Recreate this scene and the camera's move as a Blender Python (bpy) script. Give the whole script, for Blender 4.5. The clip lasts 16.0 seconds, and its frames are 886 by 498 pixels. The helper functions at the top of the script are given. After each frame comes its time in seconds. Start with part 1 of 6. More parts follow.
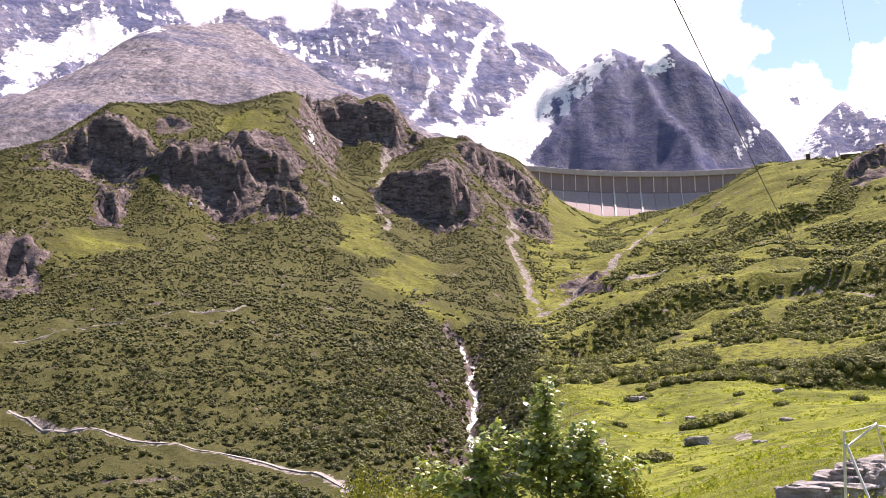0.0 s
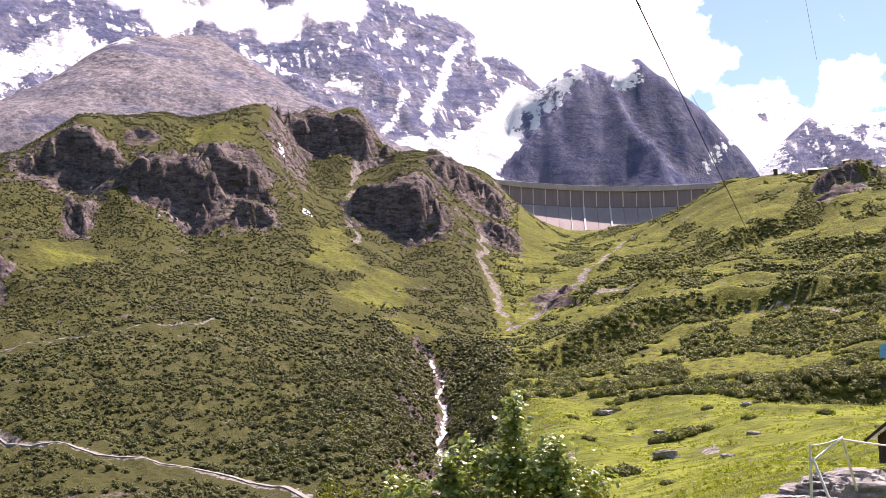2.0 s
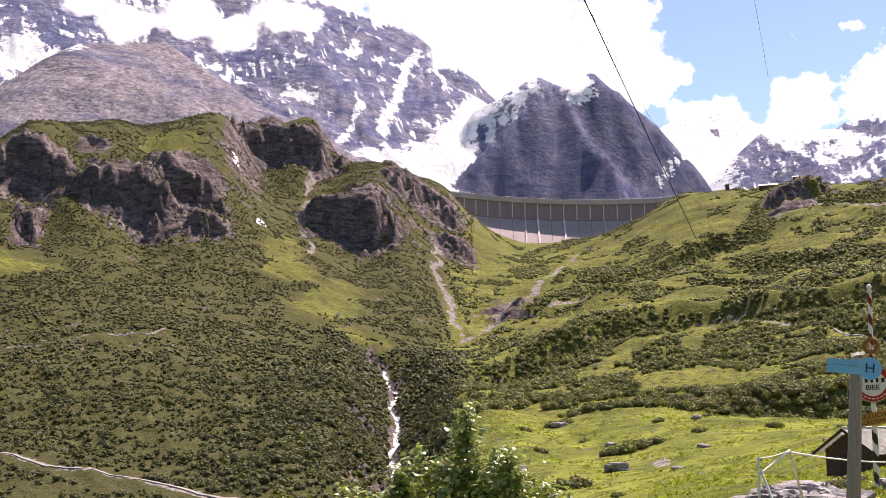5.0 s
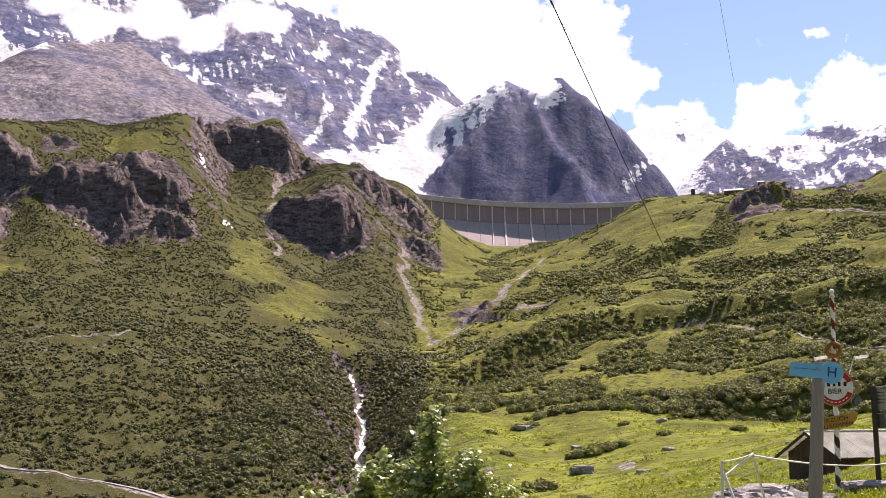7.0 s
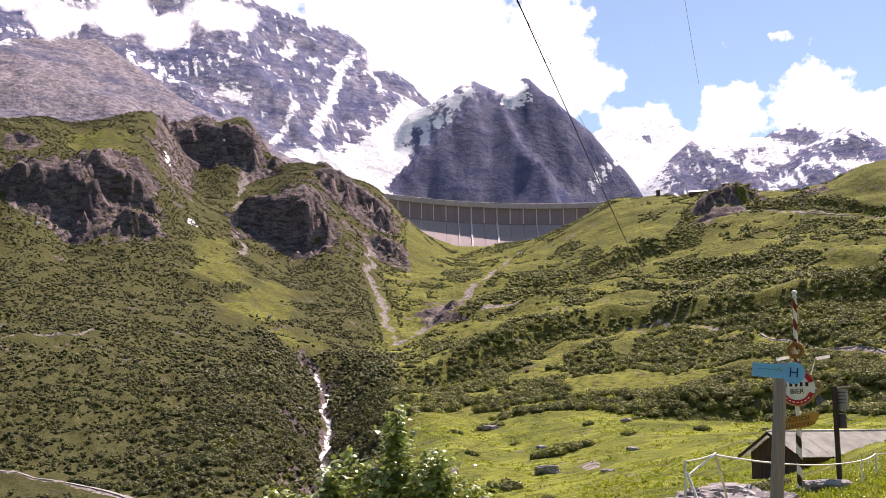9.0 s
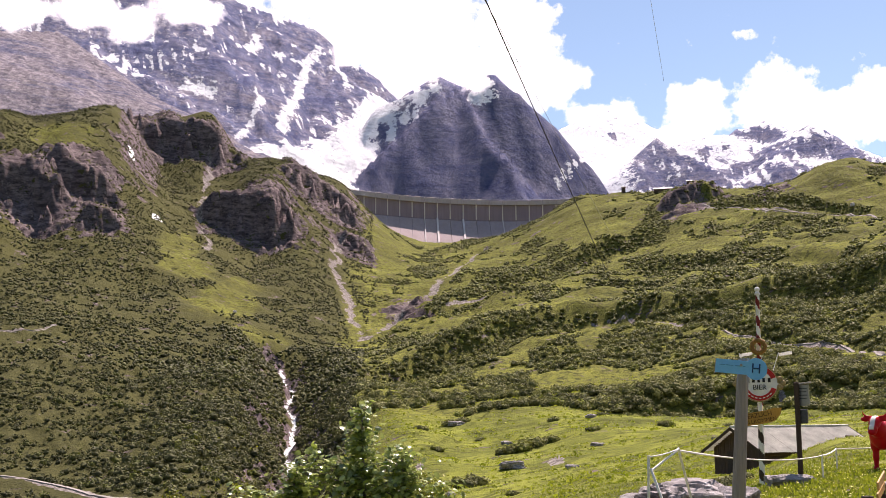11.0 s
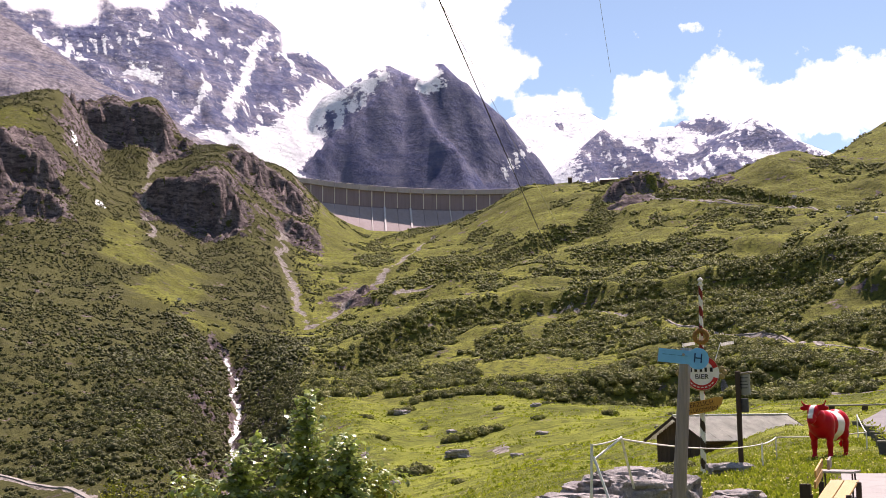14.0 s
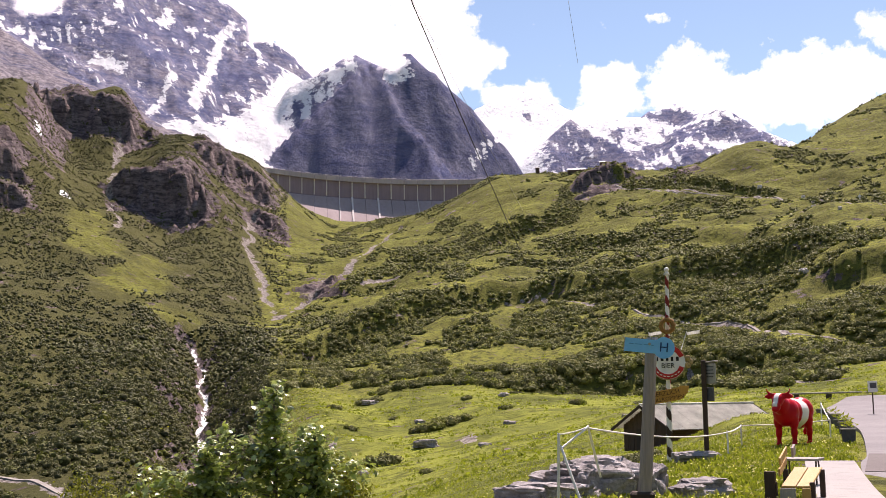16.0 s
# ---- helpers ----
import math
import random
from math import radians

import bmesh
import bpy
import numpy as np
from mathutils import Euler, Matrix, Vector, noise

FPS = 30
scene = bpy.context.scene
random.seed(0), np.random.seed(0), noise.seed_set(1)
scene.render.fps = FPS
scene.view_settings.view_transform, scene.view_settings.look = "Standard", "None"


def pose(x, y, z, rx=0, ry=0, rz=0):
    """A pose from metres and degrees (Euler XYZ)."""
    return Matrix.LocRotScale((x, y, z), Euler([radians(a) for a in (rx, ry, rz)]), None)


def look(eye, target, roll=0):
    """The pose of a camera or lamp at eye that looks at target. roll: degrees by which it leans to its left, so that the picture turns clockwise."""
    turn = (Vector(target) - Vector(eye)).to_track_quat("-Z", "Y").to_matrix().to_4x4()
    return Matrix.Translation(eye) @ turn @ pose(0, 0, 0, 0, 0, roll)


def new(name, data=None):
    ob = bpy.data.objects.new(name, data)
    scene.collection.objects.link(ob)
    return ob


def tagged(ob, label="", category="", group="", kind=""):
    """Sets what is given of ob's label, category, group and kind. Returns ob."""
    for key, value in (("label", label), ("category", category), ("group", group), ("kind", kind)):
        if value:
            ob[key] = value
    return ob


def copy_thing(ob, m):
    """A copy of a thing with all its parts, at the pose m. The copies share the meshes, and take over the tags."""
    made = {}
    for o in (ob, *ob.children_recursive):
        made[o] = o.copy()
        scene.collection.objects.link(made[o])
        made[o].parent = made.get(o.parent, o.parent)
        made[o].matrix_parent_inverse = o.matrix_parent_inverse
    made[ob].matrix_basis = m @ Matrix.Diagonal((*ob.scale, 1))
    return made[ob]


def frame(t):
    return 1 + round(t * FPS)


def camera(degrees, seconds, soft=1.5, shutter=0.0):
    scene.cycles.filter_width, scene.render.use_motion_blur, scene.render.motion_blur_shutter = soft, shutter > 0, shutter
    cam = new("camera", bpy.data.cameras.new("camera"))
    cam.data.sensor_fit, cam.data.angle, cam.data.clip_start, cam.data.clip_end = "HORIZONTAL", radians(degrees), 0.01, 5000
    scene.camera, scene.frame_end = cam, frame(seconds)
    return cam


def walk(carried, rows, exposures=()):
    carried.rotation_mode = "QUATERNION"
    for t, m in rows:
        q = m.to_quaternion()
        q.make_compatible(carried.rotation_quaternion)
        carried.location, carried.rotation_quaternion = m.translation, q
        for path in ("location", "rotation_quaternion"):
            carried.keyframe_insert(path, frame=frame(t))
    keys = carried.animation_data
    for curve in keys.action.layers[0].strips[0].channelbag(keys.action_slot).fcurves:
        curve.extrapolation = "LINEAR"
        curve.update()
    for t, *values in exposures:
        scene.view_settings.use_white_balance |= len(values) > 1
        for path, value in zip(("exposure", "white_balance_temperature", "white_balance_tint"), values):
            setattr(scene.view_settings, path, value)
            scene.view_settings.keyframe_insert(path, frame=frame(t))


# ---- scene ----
# ---------------------------------------------------------------- camera
EYE = 1.65
cam = camera(41.0, 16.0, soft=0.7)
# seconds, tilt, lean, turn: held by hand on one spot, swinging slowly to the right
TURNS = [
    (0.0, 97.51, 0.81, 5.83), (0.5, 97.69, 0.81, 5.47), (1.0, 97.85, 0.81, 5.10), (1.5, 98.00, 0.80, 4.74),
    (2.0, 98.14, 0.79, 4.36), (2.5, 98.26, 0.78, 4.00), (3.0, 98.37, 0.76, 3.63), (3.5, 98.47, 0.72, 3.25),
    (4.0, 98.55, 0.66, 2.86), (6.5, 98.77, 0.51, 0.91), (7.0, 98.79, 0.49, 0.48), (7.5, 98.81, 0.49, 0.07),
    (8.0, 98.81, 0.50, -0.34), (8.5, 98.80, 0.50, -0.75), (9.0, 98.77, 0.51, -1.17), (11.5, 98.49, 0.57, -3.26),
    (12.0, 98.41, 0.55, -3.71), (12.5, 98.32, 0.54, -4.14), (13.0, 98.22, 0.53, -4.57), (13.5, 98.11, 0.53, -5.00),
    (14.0, 98.00, 0.54, -5.42), (14.5, 97.88, 0.60, -5.81), (15.0, 97.75, 0.68, -6.20), (15.5, 97.63, 0.76, -6.57),
    (16.0, 97.51, 0.84, -6.95),
]
# the picture darkens a little as the bright sky comes in
LIGHTNESS = [(0.0, 1.42, 6950, 31), (4.0, 1.22, 6950, 31), (9.0, 1.06, 6950, 31), (16.0, 1.01, 6950, 31)]
walk(cam, [(t, pose(0.0042 * (t - 16), 0, EYE, tilt, lean, turn)) for t, tilt, lean, turn in TURNS], LIGHTNESS)

# ---------------------------------------------------------------- sky, sun, exposure
SUN_TURN, SUN_UP = 32.0, 58.0      # degrees to the right of the valley's line, and above the horizon
world = bpy.data.worlds.new("sky")
scene.world = world
world.use_nodes = True
wn, wl = world.node_tree.nodes, world.node_tree.links
wn.clear()
w_out = wn.new("ShaderNodeOutputWorld")
w_bg = wn.new("ShaderNodeBackground")
w_sky = wn.new("ShaderNodeTexSky")
w_sky.sky_type = "NISHITA"
w_sky.sun_disc = False
w_sky.sun_elevation = radians(SUN_UP)
w_sky.sun_rotation = radians(SUN_TURN)
w_sky.altitude = 1800
w_sky.dust_density = 0.6
w_bg.inputs["Strength"].default_value = 0.08
w_tint = wn.new("ShaderNodeMix")
w_tint.data_type, w_tint.blend_type = "RGBA", "MULTIPLY"
w_tint.inputs[0].default_value = 1.0
w_tint.inputs[7].default_value = (1.04, 1.12, 1.0, 1)      # thin bright summer haze
wl.new(w_sky.outputs[0], w_tint.inputs[6])
wl.new(w_tint.outputs[2], w_bg.inputs[0])
wl.new(w_bg.outputs[0], w_out.inputs[0])
sun = new("sun", bpy.data.lights.new("sun", "SUN"))
sun.data.energy, sun.data.angle, sun.data.color = 4.8, radians(0.5), (1.0, 0.95, 0.87)
sun_dir = Vector((math.sin(radians(SUN_TURN)) * math.cos(radians(SUN_UP)), math.cos(radians(SUN_TURN)) * math.cos(radians(SUN_UP)), math.sin(radians(SUN_UP))))
sun.matrix_world = look(sun_dir * 50, (0, 0, 0))

# ---------------------------------------------------------------- materials
class Nodes:
    """Short hand for a node material."""

    def __init__(self, name, rough=0.8, metal=0.0):
        self.mat = bpy.data.materials.new(name)
        self.mat.use_nodes = True
        self.n, self.l = self.mat.node_tree.nodes, self.mat.node_tree.links
        self.bsdf = self.n["Principled BSDF"]
        self.bsdf.inputs["Roughness"].default_value = rough
        self.bsdf.inputs["Metallic"].default_value = metal
        self.bsdf.inputs["Specular IOR Level"].default_value = 0.25
        self.coord = self.n.new("ShaderNodeTexCoord").outputs["Object"]

    def put(self, socket, value):
        if isinstance(value, bpy.types.NodeSocket):
            self.l.new(value, socket)
        elif isinstance(value, tuple) and len(value) == 3 and socket.type == "RGBA":
            socket.default_value = (*value, 1)
        else:
            socket.default_value = value

    def attr(self, name):
        a = self.n.new("ShaderNodeAttribute")
        a.attribute_name = name
        s = self.n.new("ShaderNodeSeparateColor")
        self.l.new(a.outputs["Color"], s.inputs[0])
        return s.outputs[0], s.outputs[1], s.outputs[2], a.outputs["Alpha"]

    def noise(self, scale, detail=4.0, rough=0.55, stretch=None, lo=0.3, hi=0.7, coord=None):
        c = coord or self.coord
        if stretch:
            mp = self.n.new("ShaderNodeMapping")
            mp.inputs["Scale"].default_value = stretch
            self.l.new(c, mp.inputs[0])
            c = mp.outputs[0]
        t = self.n.new("ShaderNodeTexNoise")
        t.inputs["Scale"].default_value = scale
        t.inputs["Detail"].default_value = detail
        t.inputs["Roughness"].default_value = rough
        self.l.new(c, t.inputs["Vector"])
        return self.ramp(t.outputs["Fac"], lo, hi)

    def cells(self, scale, stretch=None, feature="F1", lo=0.0, hi=1.0):
        c = self.coord
        if stretch:
            mp = self.n.new("ShaderNodeMapping")
            mp.inputs["Scale"].default_value = stretch
            self.l.new(c, mp.inputs[0])
            c = mp.outputs[0]
        t = self.n.new("ShaderNodeTexVoronoi")
        t.feature = feature
        t.inputs["Scale"].default_value = scale
        self.l.new(c, t.inputs["Vector"])
        return self.ramp(t.outputs["Distance"], lo, hi)

    def ramp(self, value, lo, hi, a=0.0, b=1.0):
        r = self.n.new("ShaderNodeMapRange")
        self.put(r.inputs[0], value)
        for i, v in enumerate((lo, hi, a, b)):
            r.inputs[i + 1].default_value = v
        return r.outputs[0]

    def mix(self, fac, a, b):
        m = self.n.new("ShaderNodeMix")
        m.data_type = "RGBA"
        self.put(m.inputs[0], fac)
        self.put(m.inputs[6], a)
        self.put(m.inputs[7], b)
        return m.outputs[2]

    def math(self, op, a, b=0.0):
        m = self.n.new("ShaderNodeMath")
        m.operation = op
        self.put(m.inputs[0], a)
        self.put(m.inputs[1], b)
        return m.outputs[0]

    def random(self, island=True):
        if island:
            return self.n.new("ShaderNodeNewGeometry").outputs["Random Per Island"]
        return self.n.new("ShaderNodeObjectInfo").outputs["Random"]

    def bump(self, height, strength=0.5, distance=0.1, after=None):
        b = self.n.new("ShaderNodeBump")
        b.inputs["Strength"].default_value = strength
        b.inputs["Distance"].default_value = distance
        self.put(b.inputs["Height"], height)
        if after is not None:
            self.l.new(after, b.inputs["Normal"])
        return b.outputs[0]

    def done(self, colour, normal=None, rough=None):
        self.put(self.bsdf.inputs["Base Color"], colour)
        if normal is not None:
            self.l.new(normal, self.bsdf.inputs["Normal"])
        if rough is not None:
            self.put(self.bsdf.inputs["Roughness"], rough)
        return self.mat


def make_land_material():
    m = Nodes("turf, rock and snow", 0.95)
    m.bsdf.inputs["Specular IOR Level"].default_value = 0.04
    rock, bare, snow, high = m.attr("cover")
    water, steep, stony, nil = m.attr("extra")
    # turf
    # the raised blue in these turf colours stands for aerial haze
    lush = m.mix(m.noise(0.035, 5), (0.105, 0.113, 0.024), (0.250, 0.264, 0.048))
    turf = m.mix(m.math("MULTIPLY", m.noise(0.22, 5, 0.65, lo=0.42, hi=0.64), 0.6), lush, (0.112, 0.106, 0.034))
    turf = m.mix(m.math("MULTIPLY", m.noise(0.55, 5, 0.72, lo=0.5, hi=0.58), 0.85), turf, (0.044, 0.050, 0.020))
    turf = m.mix(m.math("MULTIPLY", m.noise(6.0, 4, 0.7, lo=0.45, hi=0.7), 0.45), turf, (0.040, 0.050, 0.018))
    # grazed meadow, fresh green
    fresh = m.mix(m.noise(0.06, 6, 0.7, None, 0.36, 0.62), (0.076, 0.090, 0.021), (0.235, 0.262, 0.046))
    fresh = m.mix(m.math("MULTIPLY", m.noise(0.5, 5, 0.7, (0.5, 1, 1), 0.49, 0.60), 0.75), fresh, (0.066, 0.074, 0.022))
    turf = m.mix(m.ramp(nil, 0.0, -0.8), turf, fresh)
    # dwarf-shrub heath on the sunny flank
    turf = m.mix(m.math("MULTIPLY", m.ramp(m.math("ADD", nil, m.ramp(m.noise(0.05, 6, 0.7), 0, 1, -0.35, 0.35)), 0.25, 0.6), 0.92), turf, m.mix(m.noise(0.9, 5, 0.7), (0.036, 0.037, 0.017), (0.086, 0.086, 0.033)))
    # turf turns darker as the ground gets steeper
    turf = m.mix(m.math("MULTIPLY", m.ramp(steep, 0.1, 0.8), 0.35), turf, (0.085, 0.085, 0.026))
    # crag rock: brown-grey, split by steep joints
    dip = m.n.new("ShaderNodeMapping")
    dip.inputs["Rotation"].default_value = (0.2, radians(38), 0.2)
    dip.inputs["Scale"].default_value = (0.6, 0.9, 1.9)
    m.l.new(m.coord, dip.inputs[0])
    r1 = m.mix(m.noise(0.07, 6, 0.65, None, 0.35, 0.65), (0.105, 0.083, 0.085), (0.26, 0.21, 0.205))
    r1 = m.mix(m.noise(0.22, 8, 0.75, None, 0.42, 0.6, dip.outputs[0]), r1, (0.055, 0.043, 0.046))
    r1 = m.mix(m.math("MULTIPLY", m.noise(0.5, 6, 0.75, None, 0.55, 0.66), 0.7), r1, (0.30, 0.265, 0.245))
    # rubble and gravel
    grit = m.mix(m.noise(0.7, 6, 0.8, lo=0.4, hi=0.6), (0.075, 0.064, 0.058), (0.33, 0.30, 0.275))
    # high mountain rock, with distance haze and bluish shade put into its colours
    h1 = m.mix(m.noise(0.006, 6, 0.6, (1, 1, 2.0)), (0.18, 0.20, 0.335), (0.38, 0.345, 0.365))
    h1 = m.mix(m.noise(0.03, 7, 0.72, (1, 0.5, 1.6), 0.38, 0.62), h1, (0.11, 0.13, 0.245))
    # sun glints on the rock, put in as pale flecks of colour
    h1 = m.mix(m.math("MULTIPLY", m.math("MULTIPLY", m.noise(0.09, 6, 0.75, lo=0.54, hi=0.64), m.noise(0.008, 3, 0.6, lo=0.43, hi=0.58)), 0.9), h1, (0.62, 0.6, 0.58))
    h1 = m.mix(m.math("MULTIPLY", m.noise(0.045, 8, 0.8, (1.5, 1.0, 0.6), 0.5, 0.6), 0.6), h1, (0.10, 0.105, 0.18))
    # pale scree, its sun glints put into the colour as paler noise
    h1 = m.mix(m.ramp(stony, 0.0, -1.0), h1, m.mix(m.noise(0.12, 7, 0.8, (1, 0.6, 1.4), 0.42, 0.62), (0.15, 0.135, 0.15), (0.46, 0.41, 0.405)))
    # pyramid face: its shade and blue haze put into a dark blue-grey colour
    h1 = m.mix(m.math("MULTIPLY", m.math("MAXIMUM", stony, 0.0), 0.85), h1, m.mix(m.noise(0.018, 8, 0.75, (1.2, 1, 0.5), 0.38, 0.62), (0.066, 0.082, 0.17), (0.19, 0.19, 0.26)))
    # tilted beds: dark and pale bands that fall away to the west
    beds = m.n.new("ShaderNodeMapping")
    beds.inputs["Rotation"].default_value = (0.15, radians(-32), 0.0)
    beds.inputs["Scale"].default_value = (0.25, 0.4, 2.4)
    m.l.new(m.coord, beds.inputs[0])
    # the dark bands carry the blue of distant shade in their colour
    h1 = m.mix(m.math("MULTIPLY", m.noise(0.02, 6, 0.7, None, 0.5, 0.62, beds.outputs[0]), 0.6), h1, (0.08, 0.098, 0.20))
    held = m.ramp(m.math("ADD", rock, m.ramp(m.noise(0.11, 7, 0.72), 0, 1, -0.8, 0.8)), 0.44, 0.56)
    c = m.mix(held, turf, r1)
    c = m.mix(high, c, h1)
    broken = m.ramp(m.math("ADD", bare, m.ramp(m.noise(0.35, 6, 0.7), 0, 1, -0.4, 0.4)), 0.46, 0.58)
    c = m.mix(broken, c, grit)
    flake = m.math("ADD", snow, m.math("MULTIPLY", m.ramp(m.noise(0.05, 8, 0.75), 0, 1, -0.8, 0.7), m.ramp(snow, 0.0, 0.15)))
    c = m.mix(m.ramp(flake, 0.42, 0.58), c, (0.86, 0.88, 0.9))
    c = m.mix(m.ramp(m.math("ADD", water, m.math("MULTIPLY", m.ramp(m.noise(0.3, 6, 0.8), 0, 1, -0.9, 1.1), m.ramp(water, 0, 0.2))), 0.5, 0.7), c, (0.75, 0.78, 0.8))
    n1 = m.bump(m.noise(0.25, 8, 0.7, lo=0, hi=1), 0.9, 1.6)
    n1 = m.bump(m.noise(2.5, 5, 0.7, lo=0, hi=1), 0.6, 0.2, n1)
    n1 = m.bump(m.math("MULTIPLY", high, m.noise(0.02, 10, 0.72, lo=0, hi=1)), 0.9, 26.0, n1)
    return m.done(c, n1)


land_material = make_land_material()


def make_leaf_material(name, dark, light, rough=0.6, gloss=0.08, thin=0.4):
    m = Nodes(name, rough)
    m.bsdf.inputs["Specular IOR Level"].default_value = gloss
    tone, nil, nil2, nil3 = m.attr("tone")
    fresh = (light[0] * 1.05, light[1] * 1.18, light[2] * 0.45)
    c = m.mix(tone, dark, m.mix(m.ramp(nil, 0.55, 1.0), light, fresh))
    c = m.mix(m.math("MULTIPLY", m.random(), 0.3), c, light)
    m.done(c)
    glow = m.n.new("ShaderNodeBsdfTranslucent")
    m.l.new(c, glow.inputs["Color"])
    mx = m.n.new("ShaderNodeMixShader")
    mx.inputs[0].default_value = thin
    m.l.new(m.bsdf.outputs[0], mx.inputs[1])
    m.l.new(glow.outputs[0], mx.inputs[2])
    m.l.new(mx.outputs[0], m.n["Material Output"].inputs["Surface"])
    return m.mat


# both slope leaf greens hold extra blue for the haze between
shrub_leaf = make_leaf_material("dwarf pine and willow leaves", (0.066, 0.073, 0.031), (0.235, 0.240, 0.088), 0.6, 0.06, 0.2)
# the west slope's weaker, grazing light is put into this darker leaf colour
west_dim_leaf = make_leaf_material("west shrub leaves, dim light in the colour", (0.046, 0.051, 0.026), (0.145, 0.150, 0.062), 0.6, 0.06, 0.15)


def make_concrete(name, base, streak):
    m = Nodes(name, 0.9)
    c = m.mix(m.noise(0.05, 5, 0.6), base, tuple(v * 1.18 for v in base))
    c = m.mix(m.math("MULTIPLY", m.noise(0.35, 5, 0.6, (1, 1, 0.08), 0.45, 0.75), 0.5), c, streak)
    c = m.mix(m.math("MULTIPLY", m.random(False), 0.25), c, tuple(v * 0.8 for v in base))
    return m.done(c, m.bump(m.noise(1.5, 5, 0.7, lo=0, hi=1), 0.3, 0.2))


dam_concrete = make_concrete("dam concrete", (0.36, 0.295, 0.295), (0.26, 0.21, 0.215))
# the unlit upper wall's shade is put into this darker concrete colour
dam_dark = make_concrete("concrete with upper wall shade in the colour", (0.25, 0.195, 0.235), (0.17, 0.13, 0.16))
crest_concrete = make_concrete("grey crest concrete", (0.40, 0.35, 0.37), (0.28, 0.245, 0.26))
dam_pale = make_concrete("pale concrete", (0.62, 0.57, 0.55), (0.46, 0.42, 0.41))


def make_cloud():
    m = Nodes("cloud", 1.0)
    dens, nil, nil2, nil3 = m.attr("cloud")
    cv = m.n.new("ShaderNodeCombineXYZ")
    m.l.new(nil, cv.inputs[0])
    m.l.new(nil2, cv.inputs[1])
    soft = m.noise(0.75, 7, 0.6, None, 0.0, 1.0, cv.outputs[0])
    v = m.math("ADD", dens, m.math("MULTIPLY", m.math("SUBTRACT", soft, 0.5), 1.9))
    alpha = m.ramp(v, 0.30, 0.78)
    e = m.n.new("ShaderNodeEmission")
    e.inputs["Color"].default_value = (0.97, 0.98, 1.0, 1)
    e.inputs["Strength"].default_value = 1.05
    tr = m.n.new("ShaderNodeBsdfTransparent")
    mx = m.n.new("ShaderNodeMixShader")
    m.l.new(alpha, mx.inputs[0])
    m.l.new(tr.outputs[0], mx.inputs[1])
    m.l.new(e.outputs[0], mx.inputs[2])
    m.l.new(mx.outputs[0], m.n["Material Output"].inputs["Surface"])
    return m.mat


cloud_material = make_cloud()


def make_plain(name, colour, rough=0.6, metal=0.0, vary=0.12, scale=6.0, bump=0.15, stretch=None, dark=None):
    """Paint, plastic, metal or stone: a base colour with blotches at two sizes and a little relief."""
    m = Nodes(name, rough, metal)
    d = dark or tuple(v * (1 - 2.2 * vary) for v in colour)
    c = m.mix(m.noise(scale, 5, 0.65, stretch), d, tuple(min(1.0, v * (1 + vary)) for v in colour))
    c = m.mix(m.math("MULTIPLY", m.noise(scale * 7, 4, 0.6, stretch, 0.5, 0.8), 0.4), c, d)
    return m.done(c, m.bump(m.noise(scale * 9, 4, 0.6, stretch, 0, 1), bump, 0.01))


def make_wood(name, light, dark, rough=0.75):
    m = Nodes(name, rough)
    g = m.noise(5.0, 6, 0.7, (6, 6, 0.35), 0.3, 0.7)
    c = m.mix(g, dark, light)
    c = m.mix(m.math("MULTIPLY", m.noise(1.5, 4, 0.6), 0.5), c, tuple(v * 0.7 for v in light))
    c = m.mix(m.math("MULTIPLY", m.random(False), 0.3), c, tuple(v * 0.65 for v in dark))
    return m.done(c, m.bump(g, 0.4, 0.01))


grey_wood = make_wood("weathered grey wood", (0.42, 0.36, 0.33), (0.24, 0.2, 0.185))
dark_wood = make_wood("dark stained wood", (0.085, 0.058, 0.042), (0.035, 0.024, 0.018))
hut_wood = make_wood("old brown barn boards", (0.13, 0.082, 0.055), (0.05, 0.033, 0.024))
yellow_wood = make_wood("varnished yellow pine", (0.55, 0.36, 0.12), (0.38, 0.22, 0.06), 0.5)
pale_wood = make_wood("bleached boards", (0.40, 0.37, 0.33), (0.27, 0.245, 0.22))
blue_paint = make_plain("sky blue enamel", (0.16, 0.52, 0.90), 0.4, 0, 0.06, 4)
navy_paint = make_plain("dark blue lettering", (0.012, 0.05, 0.16), 0.5, 0, 0.05)
faint_blue = make_plain("faded blue lettering", (0.06, 0.26, 0.52), 0.5, 0, 0.05)
white_paint = make_plain("white paint", (0.78, 0.77, 0.74), 0.55, 0, 0.06, 5)
red_paint = make_plain("red paint", (0.50, 0.028, 0.026), 0.4, 0, 0.08, 5)
maroon_paint = make_plain("dark red paint", (0.2, 0.022, 0.018), 0.5, 0, 0.1, 5)
black_paint = make_plain("black lettering", (0.02, 0.018, 0.017), 0.5, 0, 0.1)
gold_paint = make_plain("dull gold ornament", (0.36, 0.27, 0.12), 0.5, 0.2, 0.2, 12)
amber_wood = make_wood("amber painted board", (0.62, 0.34, 0.07), (0.46, 0.22, 0.04), 0.5)
brown_letter = make_plain("dark brown lettering", (0.07, 0.03, 0.012), 0.6, 0, 0.1)
grey_metal = make_plain("grey sheet metal", (0.36, 0.36, 0.35), 0.45, 0.5, 0.08, 3)
roof_sheet = make_plain("weathered grey roof sheets", (0.52, 0.525, 0.46), 0.65, 0.1, 0.14, 1.2, 0.2, None, (0.32, 0.32, 0.28))
rope_white = make_plain("white cord", (0.72, 0.71, 0.68), 0.8, 0, 0.08, 20)
